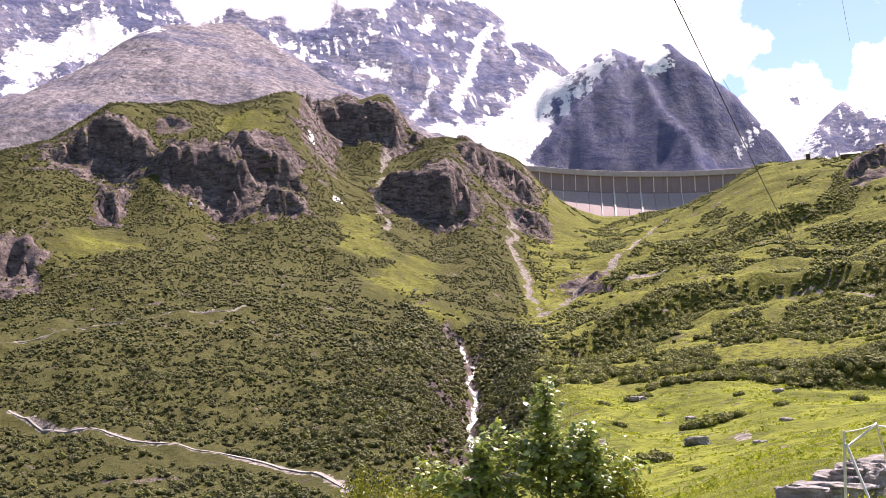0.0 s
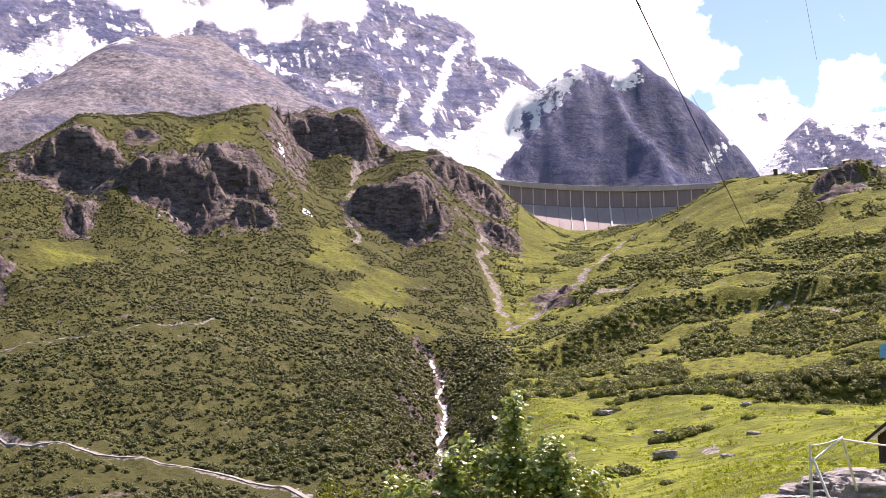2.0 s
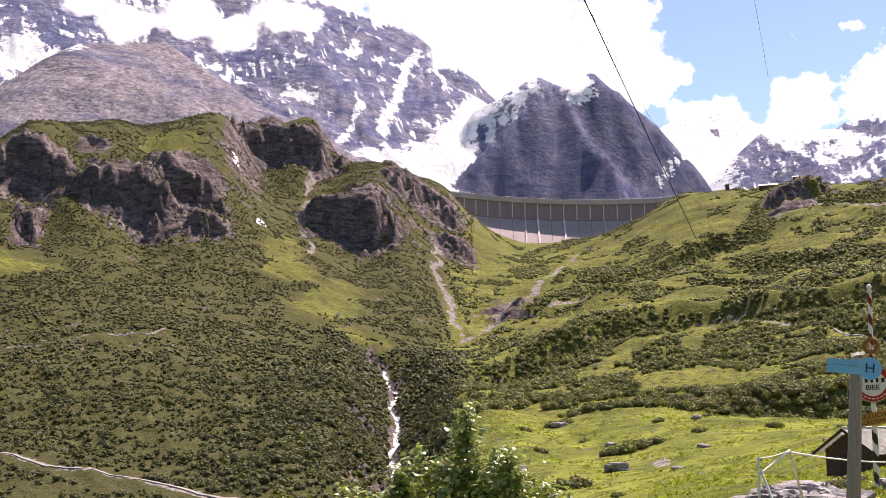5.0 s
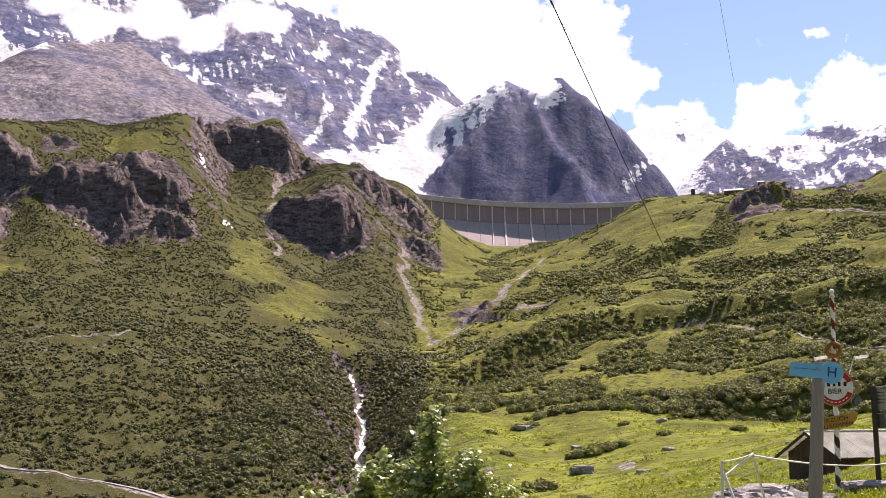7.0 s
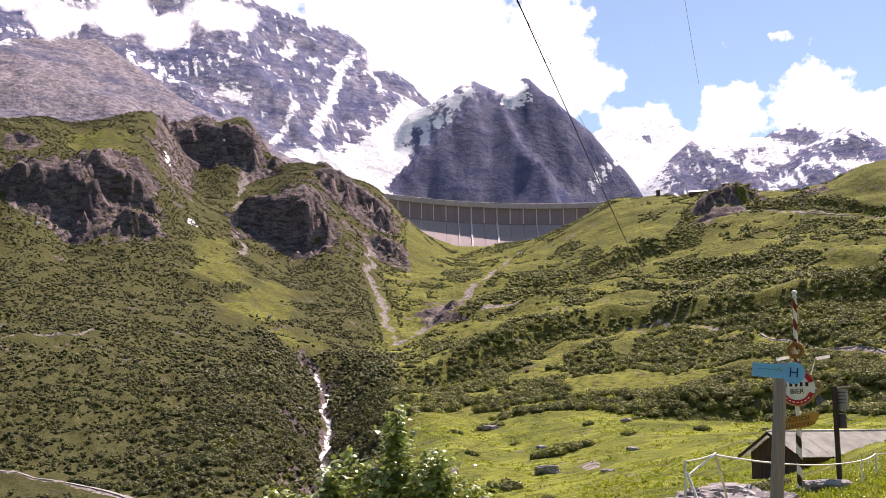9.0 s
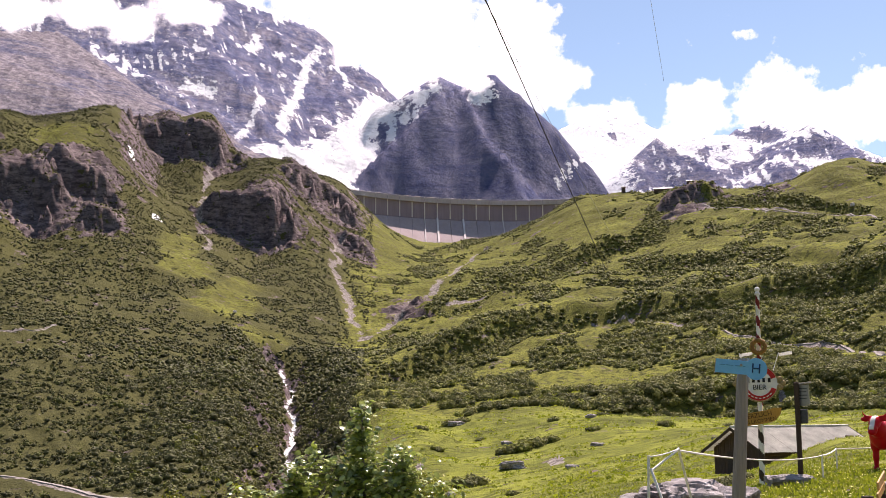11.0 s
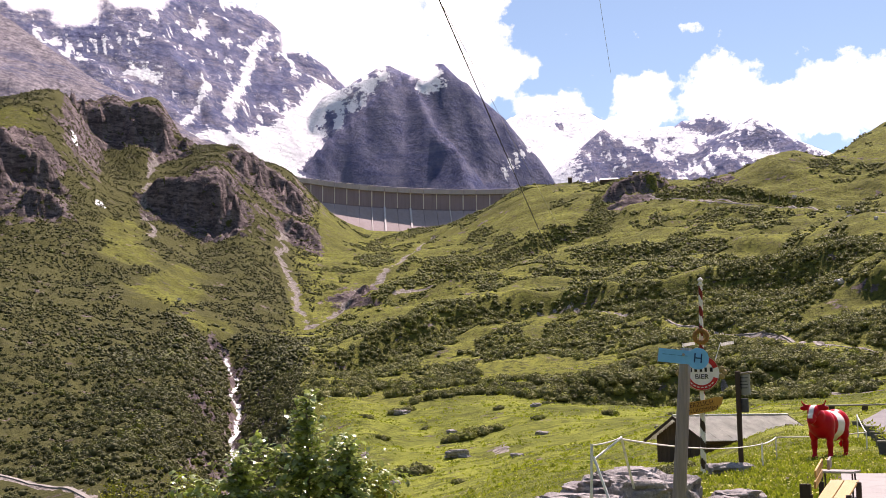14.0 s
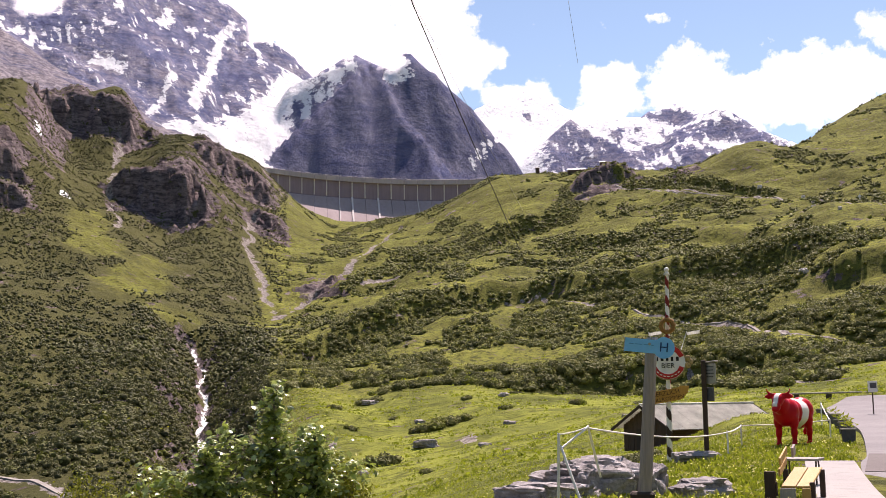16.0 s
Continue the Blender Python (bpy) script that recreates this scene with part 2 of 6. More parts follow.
cable_steel = make_plain("dark cable", (0.05, 0.05, 0.06), 0.6, 0.4, 0.1)
pot_grey = make_plain("dark grey planter", (0.10, 0.10, 0.105), 0.7, 0, 0.15, 8)
straw = make_plain("straw wreath", (0.30, 0.16, 0.05), 0.9, 0, 0.25, 25)


def make_boulder():
    m = Nodes("grey boulder", 0.92)
    c = m.mix(m.noise(1.6, 6, 0.7), (0.10, 0.088, 0.085), (0.46, 0.43, 0.42))
    c = m.mix(m.math("MULTIPLY", m.noise(5, 5, 0.7, lo=0.52, hi=0.64), 0.7), c, (0.09, 0.085, 0.08))
    c = m.mix(m.math("MULTIPLY", m.noise(9, 4, 0.7, lo=0.58, hi=0.66), 0.6), c, (0.62, 0.6, 0.56))
    b = m.bump(m.noise(3, 8, 0.7, lo=0, hi=1), 0.8, 0.12)
    return m.done(c, b)


boulder_stone = make_boulder()


def make_asphalt(name, dark, light):
    m = Nodes(name, 0.9)
    c = m.mix(m.noise(0.25, 5, 0.6), dark, light)
    c = m.mix(m.math("MULTIPLY", m.noise(2.0, 6, 0.75, lo=0.5, hi=0.62), 0.5), c, tuple(v * 0.7 for v in dark))
    c = m.mix(m.math("MULTIPLY", m.noise(60, 3, 0.6), 0.4), c, tuple(v * 1.25 for v in light))
    return m.done(c, m.bump(m.noise(40, 4, 0.7, lo=0, hi=1), 0.3, 0.01))


asphalt = make_asphalt("bleached asphalt", (0.14, 0.133, 0.137), (0.20, 0.19, 0.19))
asphalt_patch = make_asphalt("newer asphalt", (0.10, 0.085, 0.08), (0.13, 0.115, 0.11))
track_gravel = make_asphalt("pale track gravel", (0.19, 0.175, 0.155), (0.28, 0.26, 0.235))
apron = make_asphalt("pale concrete slabs", (0.23, 0.22, 0.212), (0.31, 0.295, 0.28))


def make_cow_paint():
    m = Nodes("glossy red and white enamel", 0.3)
    m.bsdf.inputs["Specular IOR Level"].default_value = 0.2
    sep = m.n.new("ShaderNodeSeparateXYZ")
    m.l.new(m.coord, sep.inputs[0])
    x, z = sep.outputs[0], sep.outputs[2]
    wob = m.ramp(m.noise(2.5, 3, 0.5, lo=0, hi=1), 0, 1, -0.07, 0.07)
    off = m.math("ABSOLUTE", m.math("ADD", m.math("SUBTRACT", x, -0.05), wob))
    band = m.ramp(off, 0.27, 0.29, 1, 0)
    # blaze on the face
    side = m.math("ABSOLUTE", sep.outputs[1])
    blaze = m.math("MULTIPLY", m.ramp(side, 0.05, 0.07, 1, 0), m.math("MULTIPLY", m.ramp(x, 0.92, 0.95), m.ramp(z, 1.12, 1.16)))
    c = m.mix(m.math("MAXIMUM", band, blaze), (0.46, 0.004, 0.012), (0.74, 0.73, 0.70))
    return m.done(c, m.bump(m.noise(12, 3, 0.5, lo=0, hi=1), 0.1, 0.01))


cow_paint = make_cow_paint()
tree_leaf = make_leaf_material("sycamore leaves", (0.06, 0.10, 0.022), (0.42, 0.49, 0.16), 0.25, 0.8, 0.25)
willow_leaf = make_leaf_material("willow leaves", (0.09, 0.105, 0.012), (0.27, 0.28, 0.03), 0.5, 0.2, 0.3)
weed_leaf = make_leaf_material("meadow herbs", (0.12, 0.16, 0.014), (0.34, 0.38, 0.035), 0.6, 0.1)
flower_yellow = make_plain("pale yellow flower heads", (0.75, 0.70, 0.22), 0.7, 0, 0.1)
bark = make_wood("smooth grey bark", (0.20, 0.17, 0.14), (0.10, 0.085, 0.07))
# ---------------------------------------------------------------- the lie of the land
# (terrain block)
def lattice(ix, iy, seed):
    n = (ix.astype(np.int64) * 374761393 + iy.astype(np.int64) * 668265263 + seed * 2147483647) & 0xFFFFFFFF
    n = ((n ^ (n >> 13)) * 1274126177) & 0xFFFFFFFF
    return ((n ^ (n >> 16)) & 0xFFFFFF) / float(0xFFFFFF) * 2 - 1


def wave(x, y, seed=0):
    """Smooth value noise in -1..1."""
    ix, iy = np.floor(x), np.floor(y)
    fx, fy = x - ix, y - iy
    fx, fy = fx * fx * fx * (fx * (fx * 6 - 15) + 10), fy * fy * fy * (fy * (fy * 6 - 15) + 10)
    a, b = lattice(ix, iy, seed), lattice(ix + 1, iy, seed)
    c, d = lattice(ix, iy + 1, seed), lattice(ix + 1, iy + 1, seed)
    return (a * (1 - fx) + b * fx) * (1 - fy) + (c * (1 - fx) + d * fx) * fy


def fbm(x, y, size, octaves=4, seed=0, ridged=False, gain=0.5):
    total, amp, norm = np.zeros(np.shape(x)), 1.0, 0.0
    px, py = x / size, y / size
    for o in range(octaves):
        w = wave(px, py, seed + o * 17)
        total = total + amp * ((1 - 2 * np.abs(w)) if ridged else w)
        norm += amp
        amp *= gain
        px, py = px * 1.62 - py * 1.18 + 5.3, px * 1.18 + py * 1.62 - 2.7
    return total / norm


def smooth(a, b, v):
    t = np.clip((v - a) / (b - a), 0, 1)
    return t * t * (3 - 2 * t)


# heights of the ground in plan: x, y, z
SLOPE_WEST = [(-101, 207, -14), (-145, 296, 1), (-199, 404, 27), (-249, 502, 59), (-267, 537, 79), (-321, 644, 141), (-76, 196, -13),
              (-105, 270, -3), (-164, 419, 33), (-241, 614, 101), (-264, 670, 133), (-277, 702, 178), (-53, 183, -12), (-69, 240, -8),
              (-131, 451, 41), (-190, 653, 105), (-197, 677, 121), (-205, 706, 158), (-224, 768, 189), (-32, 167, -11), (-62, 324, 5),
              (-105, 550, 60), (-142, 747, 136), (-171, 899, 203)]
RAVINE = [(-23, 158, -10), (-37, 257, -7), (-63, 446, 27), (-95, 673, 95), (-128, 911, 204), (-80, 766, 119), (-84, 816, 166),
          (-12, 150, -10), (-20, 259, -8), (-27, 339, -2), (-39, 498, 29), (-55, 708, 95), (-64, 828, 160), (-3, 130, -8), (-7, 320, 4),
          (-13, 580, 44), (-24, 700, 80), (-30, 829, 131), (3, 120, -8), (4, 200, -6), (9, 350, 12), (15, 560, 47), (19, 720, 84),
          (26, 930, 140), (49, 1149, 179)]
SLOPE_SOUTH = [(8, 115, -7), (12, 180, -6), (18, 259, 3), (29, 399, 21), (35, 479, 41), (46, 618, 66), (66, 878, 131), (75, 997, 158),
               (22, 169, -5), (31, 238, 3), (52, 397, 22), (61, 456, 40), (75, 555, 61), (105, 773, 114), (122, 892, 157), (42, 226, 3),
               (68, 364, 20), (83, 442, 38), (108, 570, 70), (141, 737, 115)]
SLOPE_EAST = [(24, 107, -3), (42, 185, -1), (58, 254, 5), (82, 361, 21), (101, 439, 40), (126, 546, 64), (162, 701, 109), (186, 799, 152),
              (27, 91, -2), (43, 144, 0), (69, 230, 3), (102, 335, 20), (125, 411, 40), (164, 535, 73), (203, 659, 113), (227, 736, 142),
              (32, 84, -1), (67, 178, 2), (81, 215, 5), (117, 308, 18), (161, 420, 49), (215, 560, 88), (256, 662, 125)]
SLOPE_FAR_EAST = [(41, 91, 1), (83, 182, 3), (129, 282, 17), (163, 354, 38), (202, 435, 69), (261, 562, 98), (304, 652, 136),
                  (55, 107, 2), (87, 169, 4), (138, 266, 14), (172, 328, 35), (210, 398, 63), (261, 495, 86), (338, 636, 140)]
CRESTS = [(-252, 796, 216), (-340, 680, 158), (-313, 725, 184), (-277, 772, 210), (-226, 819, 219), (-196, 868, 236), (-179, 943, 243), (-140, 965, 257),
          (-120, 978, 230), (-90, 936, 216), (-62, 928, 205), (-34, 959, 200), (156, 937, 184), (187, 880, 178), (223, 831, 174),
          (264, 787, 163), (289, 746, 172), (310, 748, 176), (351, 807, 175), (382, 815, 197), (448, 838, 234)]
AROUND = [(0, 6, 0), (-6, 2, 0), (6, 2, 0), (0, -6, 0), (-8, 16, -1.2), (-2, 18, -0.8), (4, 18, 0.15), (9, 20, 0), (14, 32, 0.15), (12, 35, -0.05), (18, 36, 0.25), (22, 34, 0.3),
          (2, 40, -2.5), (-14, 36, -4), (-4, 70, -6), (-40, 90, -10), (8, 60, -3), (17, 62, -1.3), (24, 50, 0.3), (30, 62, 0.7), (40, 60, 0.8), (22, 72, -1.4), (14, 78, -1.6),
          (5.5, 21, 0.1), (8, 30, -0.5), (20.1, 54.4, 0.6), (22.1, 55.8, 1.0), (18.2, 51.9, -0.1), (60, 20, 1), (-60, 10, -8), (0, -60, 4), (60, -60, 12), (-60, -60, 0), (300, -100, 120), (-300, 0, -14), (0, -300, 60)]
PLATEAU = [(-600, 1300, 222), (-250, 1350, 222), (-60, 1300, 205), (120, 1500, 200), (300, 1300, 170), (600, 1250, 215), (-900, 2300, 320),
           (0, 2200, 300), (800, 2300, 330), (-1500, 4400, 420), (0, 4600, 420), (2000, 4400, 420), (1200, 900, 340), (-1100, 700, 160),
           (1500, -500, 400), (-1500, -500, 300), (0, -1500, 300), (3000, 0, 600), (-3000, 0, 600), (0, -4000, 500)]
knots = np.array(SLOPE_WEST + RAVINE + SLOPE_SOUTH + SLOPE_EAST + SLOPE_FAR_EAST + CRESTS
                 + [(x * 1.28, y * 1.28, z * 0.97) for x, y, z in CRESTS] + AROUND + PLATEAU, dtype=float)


def spread(x, y):
    """Bearing and logarithm of the distance: near and far ground are shaped on their own scale."""
    d = np.maximum(np.hypot(x, y), 2.0)
    return np.stack([x / d * 3.2, y / d * 3.2, np.log(d)], -1), d


def bell(p, q):
    r2 = ((p[:, None, :] - q[None, :, :]) ** 2).sum(-1)
    return np.sqrt(r2 + 0.0016)


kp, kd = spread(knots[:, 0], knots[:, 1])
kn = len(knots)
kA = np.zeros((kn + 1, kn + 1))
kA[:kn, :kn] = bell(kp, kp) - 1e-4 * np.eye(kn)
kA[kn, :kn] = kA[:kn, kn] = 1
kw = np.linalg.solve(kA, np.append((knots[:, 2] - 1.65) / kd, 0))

# mountain ridges: points of the ridge, fall per metre, amount of snow, roughness
RIDGES = [
    ([(-38, 2720, 690), (-5, 2720, 756), (67, 2729, 795), (140, 2726, 831), (185, 2714, 802)], 1.55, 0.3, 0.7),
    ([(185, 2714, 802), (232, 2710, 828), (261, 2707, 831), (308, 2692, 794), (397, 2671, 690), (459, 2651, 618), (502, 2633, 532)], 1.55, 0.02, 0.85),
    ([(-65, 2479, 506), (-4, 2540, 588), (68, 2599, 674), (125, 2647, 752), (174, 2694, 786)], 1.5, 0.01, 0.8),
    ([(174, 2694, 781), (199, 2643, 737), (215, 2561, 652), (264, 2486, 579), (275, 2414, 500)], 1.5, 0.0, 0.5),
    ([(-1120, 2009, 693), (-1126, 2232, 836), (-1056, 2485, 1001), (-816, 2783, 1145), (-559, 2947, 1165), (-336, 3082, 1125), (-190, 3180, 1103), (-105, 3200, 1010), (0, 3220, 930)], 0.92, 0.32, 1.0),
    ([(-796, 1502, 425), (-690, 1612, 475), (-619, 1796, 612), (-534, 1928, 660), (-427, 1851, 553), (-345, 1767, 462)], 0.62, -0.15, 0.4),
    ([(632, 4253, 1077), (753, 4335, 1154), (879, 4413, 1215), (953, 4296, 1136), (977, 4085, 1030)], 0.6, 1.0, 0.35),
    ([(696, 3430, 750), (772, 3414, 808), (826, 3453, 858), (894, 3384, 803), (945, 3266, 726), (976, 3152, 661)], 0.8, 0.3, 0.8),
    ([(1075, 4060, 1025), (1210, 4022, 1018), (1376, 4074, 1086), (1373, 3863, 985), (1411, 3743, 985), (1448, 3621, 894), (1494, 3385, 785), (1566, 3241, 703)], 0.7, 0.42, 0.8),
]


def along(x, y, line):
    """Nearest distance in plan to a line of points, and the line's height there."""
    best, height = np.full(np.shape(x), 1e9), np.zeros(np.shape(x))
    for a, b in zip(line[:-1], line[1:]):
        dx, dy = b[0] - a[0], b[1] - a[1]
        t = np.clip(((x - a[0]) * dx + (y - a[1]) * dy) / max(dx * dx + dy * dy, 1e-9), 0, 1)
        dist = np.hypot(x - a[0] - t * dx, y - a[1] - t * dy)
        nearer = dist < best
        best = np.where(nearer, dist, best)
        if len(a) > 2:
            height = np.where(nearer, a[2] + t * (b[2] - a[2]), height)
    return best, height


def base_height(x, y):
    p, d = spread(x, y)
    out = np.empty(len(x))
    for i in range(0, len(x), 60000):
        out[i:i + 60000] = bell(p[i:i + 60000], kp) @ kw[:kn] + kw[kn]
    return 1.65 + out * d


# crags: x, y, half width, half depth, rise
CRAGS = [(-284, 686, 32, 26, 54), (-214, 687, 25, 32, 62), (-184, 722, 19, 32, 57), (-158, 929, 38, 30, 68), (-87, 796, 29, 38, 76),
         (-53, 888, 28, 28, 43), (-19, 833, 11, 28, 30), (-249, 511, 20, 36, 49), (-255, 638, 10, 28, 38), (-164, 671, 18, 24, 32),
         (5, 648, 16, 36, 14), (-253, 738, 10, 14, 12), (208, 778, 20, 30, 36), (251, 739, 18, 30, 10)]
# tracks, rubble chutes and the stream in plan: points, half width
ROADS = [([(-145, 300), (-112, 269), (-85, 246), (-69, 237), (-53, 217), (-36, 181), (-31, 169)], 0.65),
         ([(-190, 390), (-180, 399), (-171, 408), (-152, 431), (-130, 435), (-123, 451)], 0.45),
         ([(33, 611), (43, 623), (53, 618)], 1.1),
         ([(81, 475), (90, 476), (98, 466), (103, 450), (108, 424)], 0.45),
         ([(113, 388), (119, 373), (125, 353), (130, 327), (122, 283), (130, 276), (137, 264)], 0.5),
         ([(87, 258), (85, 224), (91, 212), (93, 197)], 0.7),
         ([(213, 766), (226, 734), (225, 674), (241, 660), (257, 648), (262, 608)], 0.9),
         ([(271, 597), (247, 503), (246, 470)], 0.8),
         ([(3, 193), (6, 184), (15, 182), (23, 181), (29, 172)], 0.35)]
CHUTES = [([(-137, 924), (-130, 866), (-124, 795), (-117, 764), (-108, 717)], 2.2),
          ([(-30, 839), (-32, 771), (-25, 721), (-17, 645), (-10, 586)], 2.6),
          ([(76, 892), (46, 779), (29, 719), (4, 607), (-10, 586)], 2.6)]
STREAM = [(-42, 514), (-36, 451), (-31, 402), (-27, 350), (-23, 285), (-20, 255), (-16, 206), (-14, 172)]


# grassy openings among the shrubs: centre and half widths
GLADES = [(59, 331, 24, 30), (93, 334, 10, 14), (61, 569, 26, 20), (95, 528, 22, 18), (108, 462, 12, 14), (139, 455, 16, 20), (-76, 600, 16, 75),
          (96, 255, 14, 12), (-215, 785, 28, 30), (-230, 565, 22, 30), (3, 811, 16, 40), (75, 522, 22, 16), (-120, 690, 14, 50), (24, 480, 8, 30),
          (-106, 640, 16, 34), (-80, 576, 18, 36), (-54, 530, 14, 26), (88, 486, 24, 12), (49, 340, 9, 30), (44, 396, 10, 12)]
# scarps that step the slopes, left to right along their foot: points, rise, half width
SCARPS = [([(20, 590), (31, 585), (53, 636), (74, 657), (109, 700), (135, 715), (160, 722), (176, 715)], 6.0, 6.0),
          ([(-12, 385), (4, 415), (30, 440), (62, 468), (88, 474), (104, 446), (120, 437), (141, 428), (162, 400), (176, 372)], 7.0, 5.0),
          ([(40, 262), (52, 254), (67, 258), (79, 258), (94, 243), (104, 226)], 5.0, 3.6),
          ([(150, 362), (162, 346), (175, 338), (190, 330), (210, 316)], 7.0, 4.0),
          ([(98, 440), (106, 426), (114, 393), (125, 355), (128, 320), (127, 296), (132, 280), (141, 268), (146, 250)], 1.8, 2.4),
          ([(205, 790), (216, 775), (227, 731), (233, 690), (246, 676), (258, 655), (264, 619), (266, 600)], 3.0, 2.2),
          ([(118, 600), (140, 590), (165, 560), (186, 520), (200, 470), (206, 440)], 4.0, 6.0),
          ([(60, 540), (80, 560), (105, 566), (125, 556), (140, 540)], 3.0, 4.5)]


def scarps(x, y):
    """Added height and how much a place lies on a steep bank."""
    add, bank = np.zeros(len(x)), np.zeros(len(x))
    rag = fbm(x, y, 22, 4, 151, False, 0.6)
    for line, rise, half in SCARPS:
        best, side, run, total = np.full(len(x), 1e9), np.zeros(len(x)), np.zeros(len(x)), 0.0
        for a, b in zip(line[:-1], line[1:]):
            dx, dy = b[0] - a[0], b[1] - a[1]
            length = math.hypot(dx, dy)
            t = np.clip(((x - a[0]) * dx + (y - a[1]) * dy) / length ** 2, 0, 1)
            dist = np.hypot(x - a[0] - t * dx, y - a[1] - t * dy)
            nearer = dist < best
            best = np.where(nearer, dist, best)
            side = np.where(nearer, np.sign(dx * (y - a[1]) - dy * (x - a[0])), side)
            run = np.where(nearer, total + t * length, run)
            total += length
        ends = smooth(0, 28, run) * (1 - smooth(total - 28, total, run))
        s = best * side + rag * half * 0.9 - 1.3 * half
        add = add + ends * rise * (np.tanh(s / half) - np.tanh(s / (5 * half)))
        bank = np.maximum(bank, ends * np.exp(-((s - half * 0.2) / (1.5 * half)) ** 2))
    return add, bank


def ribs(x, y):
    """Low spurs and runnels that run down the western flank."""
    u, r = np.arctan2(x - 40, y - 90) * 60, np.hypot(x - 40, y - 90)
    return fbm(u + fbm(x, y, 60, 2, 161) * 1.6, r / 16, 3.2, 4, 163, True, 0.55)


def crags(x, y, z):
    """Steps the slope into cliffs with broken edges; gives the new height and how rocky it is."""
    stone = np.zeros(len(x))
    near = np.where((y > 250) & (y < 1050) & (np.abs(x) < 420))[0]
    cx, cy = x[near], y[near]
    rag = fbm(cx, cy, 30, 5, 33, False, 0.6)
    rag2 = fbm(cx, cy, 34, 5, 35, False, 0.65)
    # broken blocks at two sizes, set askew
    wx, wy = cx + rag * 6, cy + rag2 * 6
    blocks = lattice(np.floor((wx * 0.8 + wy * 0.6) / 8), np.floor((wy * 0.8 - wx * 0.6) / 6), 45)
    chips = lattice(np.floor((wx * 0.9 - wy * 0.43) / 3.2), np.floor((wy * 0.9 + wx * 0.43) / 2.6), 47)
    # buttresses and clefts down the faces
    buttress = fbm(np.arctan2(cx, cy) * 800 + rag * 5, np.hypot(cx, cy) * 0.12, 13, 4, 49, True, 0.6)
    add, rock = np.zeros(len(near)), np.zeros(len(near))
    for px, py, wide, deep, rise in CRAGS:
        d0 = math.hypot(px, py)
        ux, uy = px / d0, py / d0
        s = ((cx * ux + cy * uy) - d0 + rag * deep * 0.6 + blocks * 4.0 + buttress * 7.0) / deep
        q = ((cx - px) * uy - (cy - py) * ux + rag2 * wide * 1.0) / (wide * 1.1)
        mask = (1 - smooth(0.35, 1.25, np.abs(q))) * (1 - smooth(0.7, 1.4, np.abs(s)))
        add = add + mask * rise * (0.23 * np.tanh(s * 8) + 0.06 * np.tanh((s + 0.5) * 10) - 0.25 * s)
        rock = np.maximum(rock, mask * (1 - smooth(0.4, 1.1, np.abs(s + 0.1))))
    h = z[near] + add
    tread = (h - 0.45 * cx) / 7.0 + rag * 1.2 + 0.25 * fbm(cx, cy, 8, 3, 37)
    step = tread - np.floor(tread)
    h = h + rock * 7.0 * 0.3 * (smooth(0.3, 0.8, step) - step)
    z[near] = h + rock * (blocks * 1.1 + fbm(cx * 1.2 + cy * 0.5, cy * 0.8 - cx * 0.4, 13, 5, 39, True, 0.62) * 3.2 + chips * 0.45)
    stone[near] = rock
    return z, stone


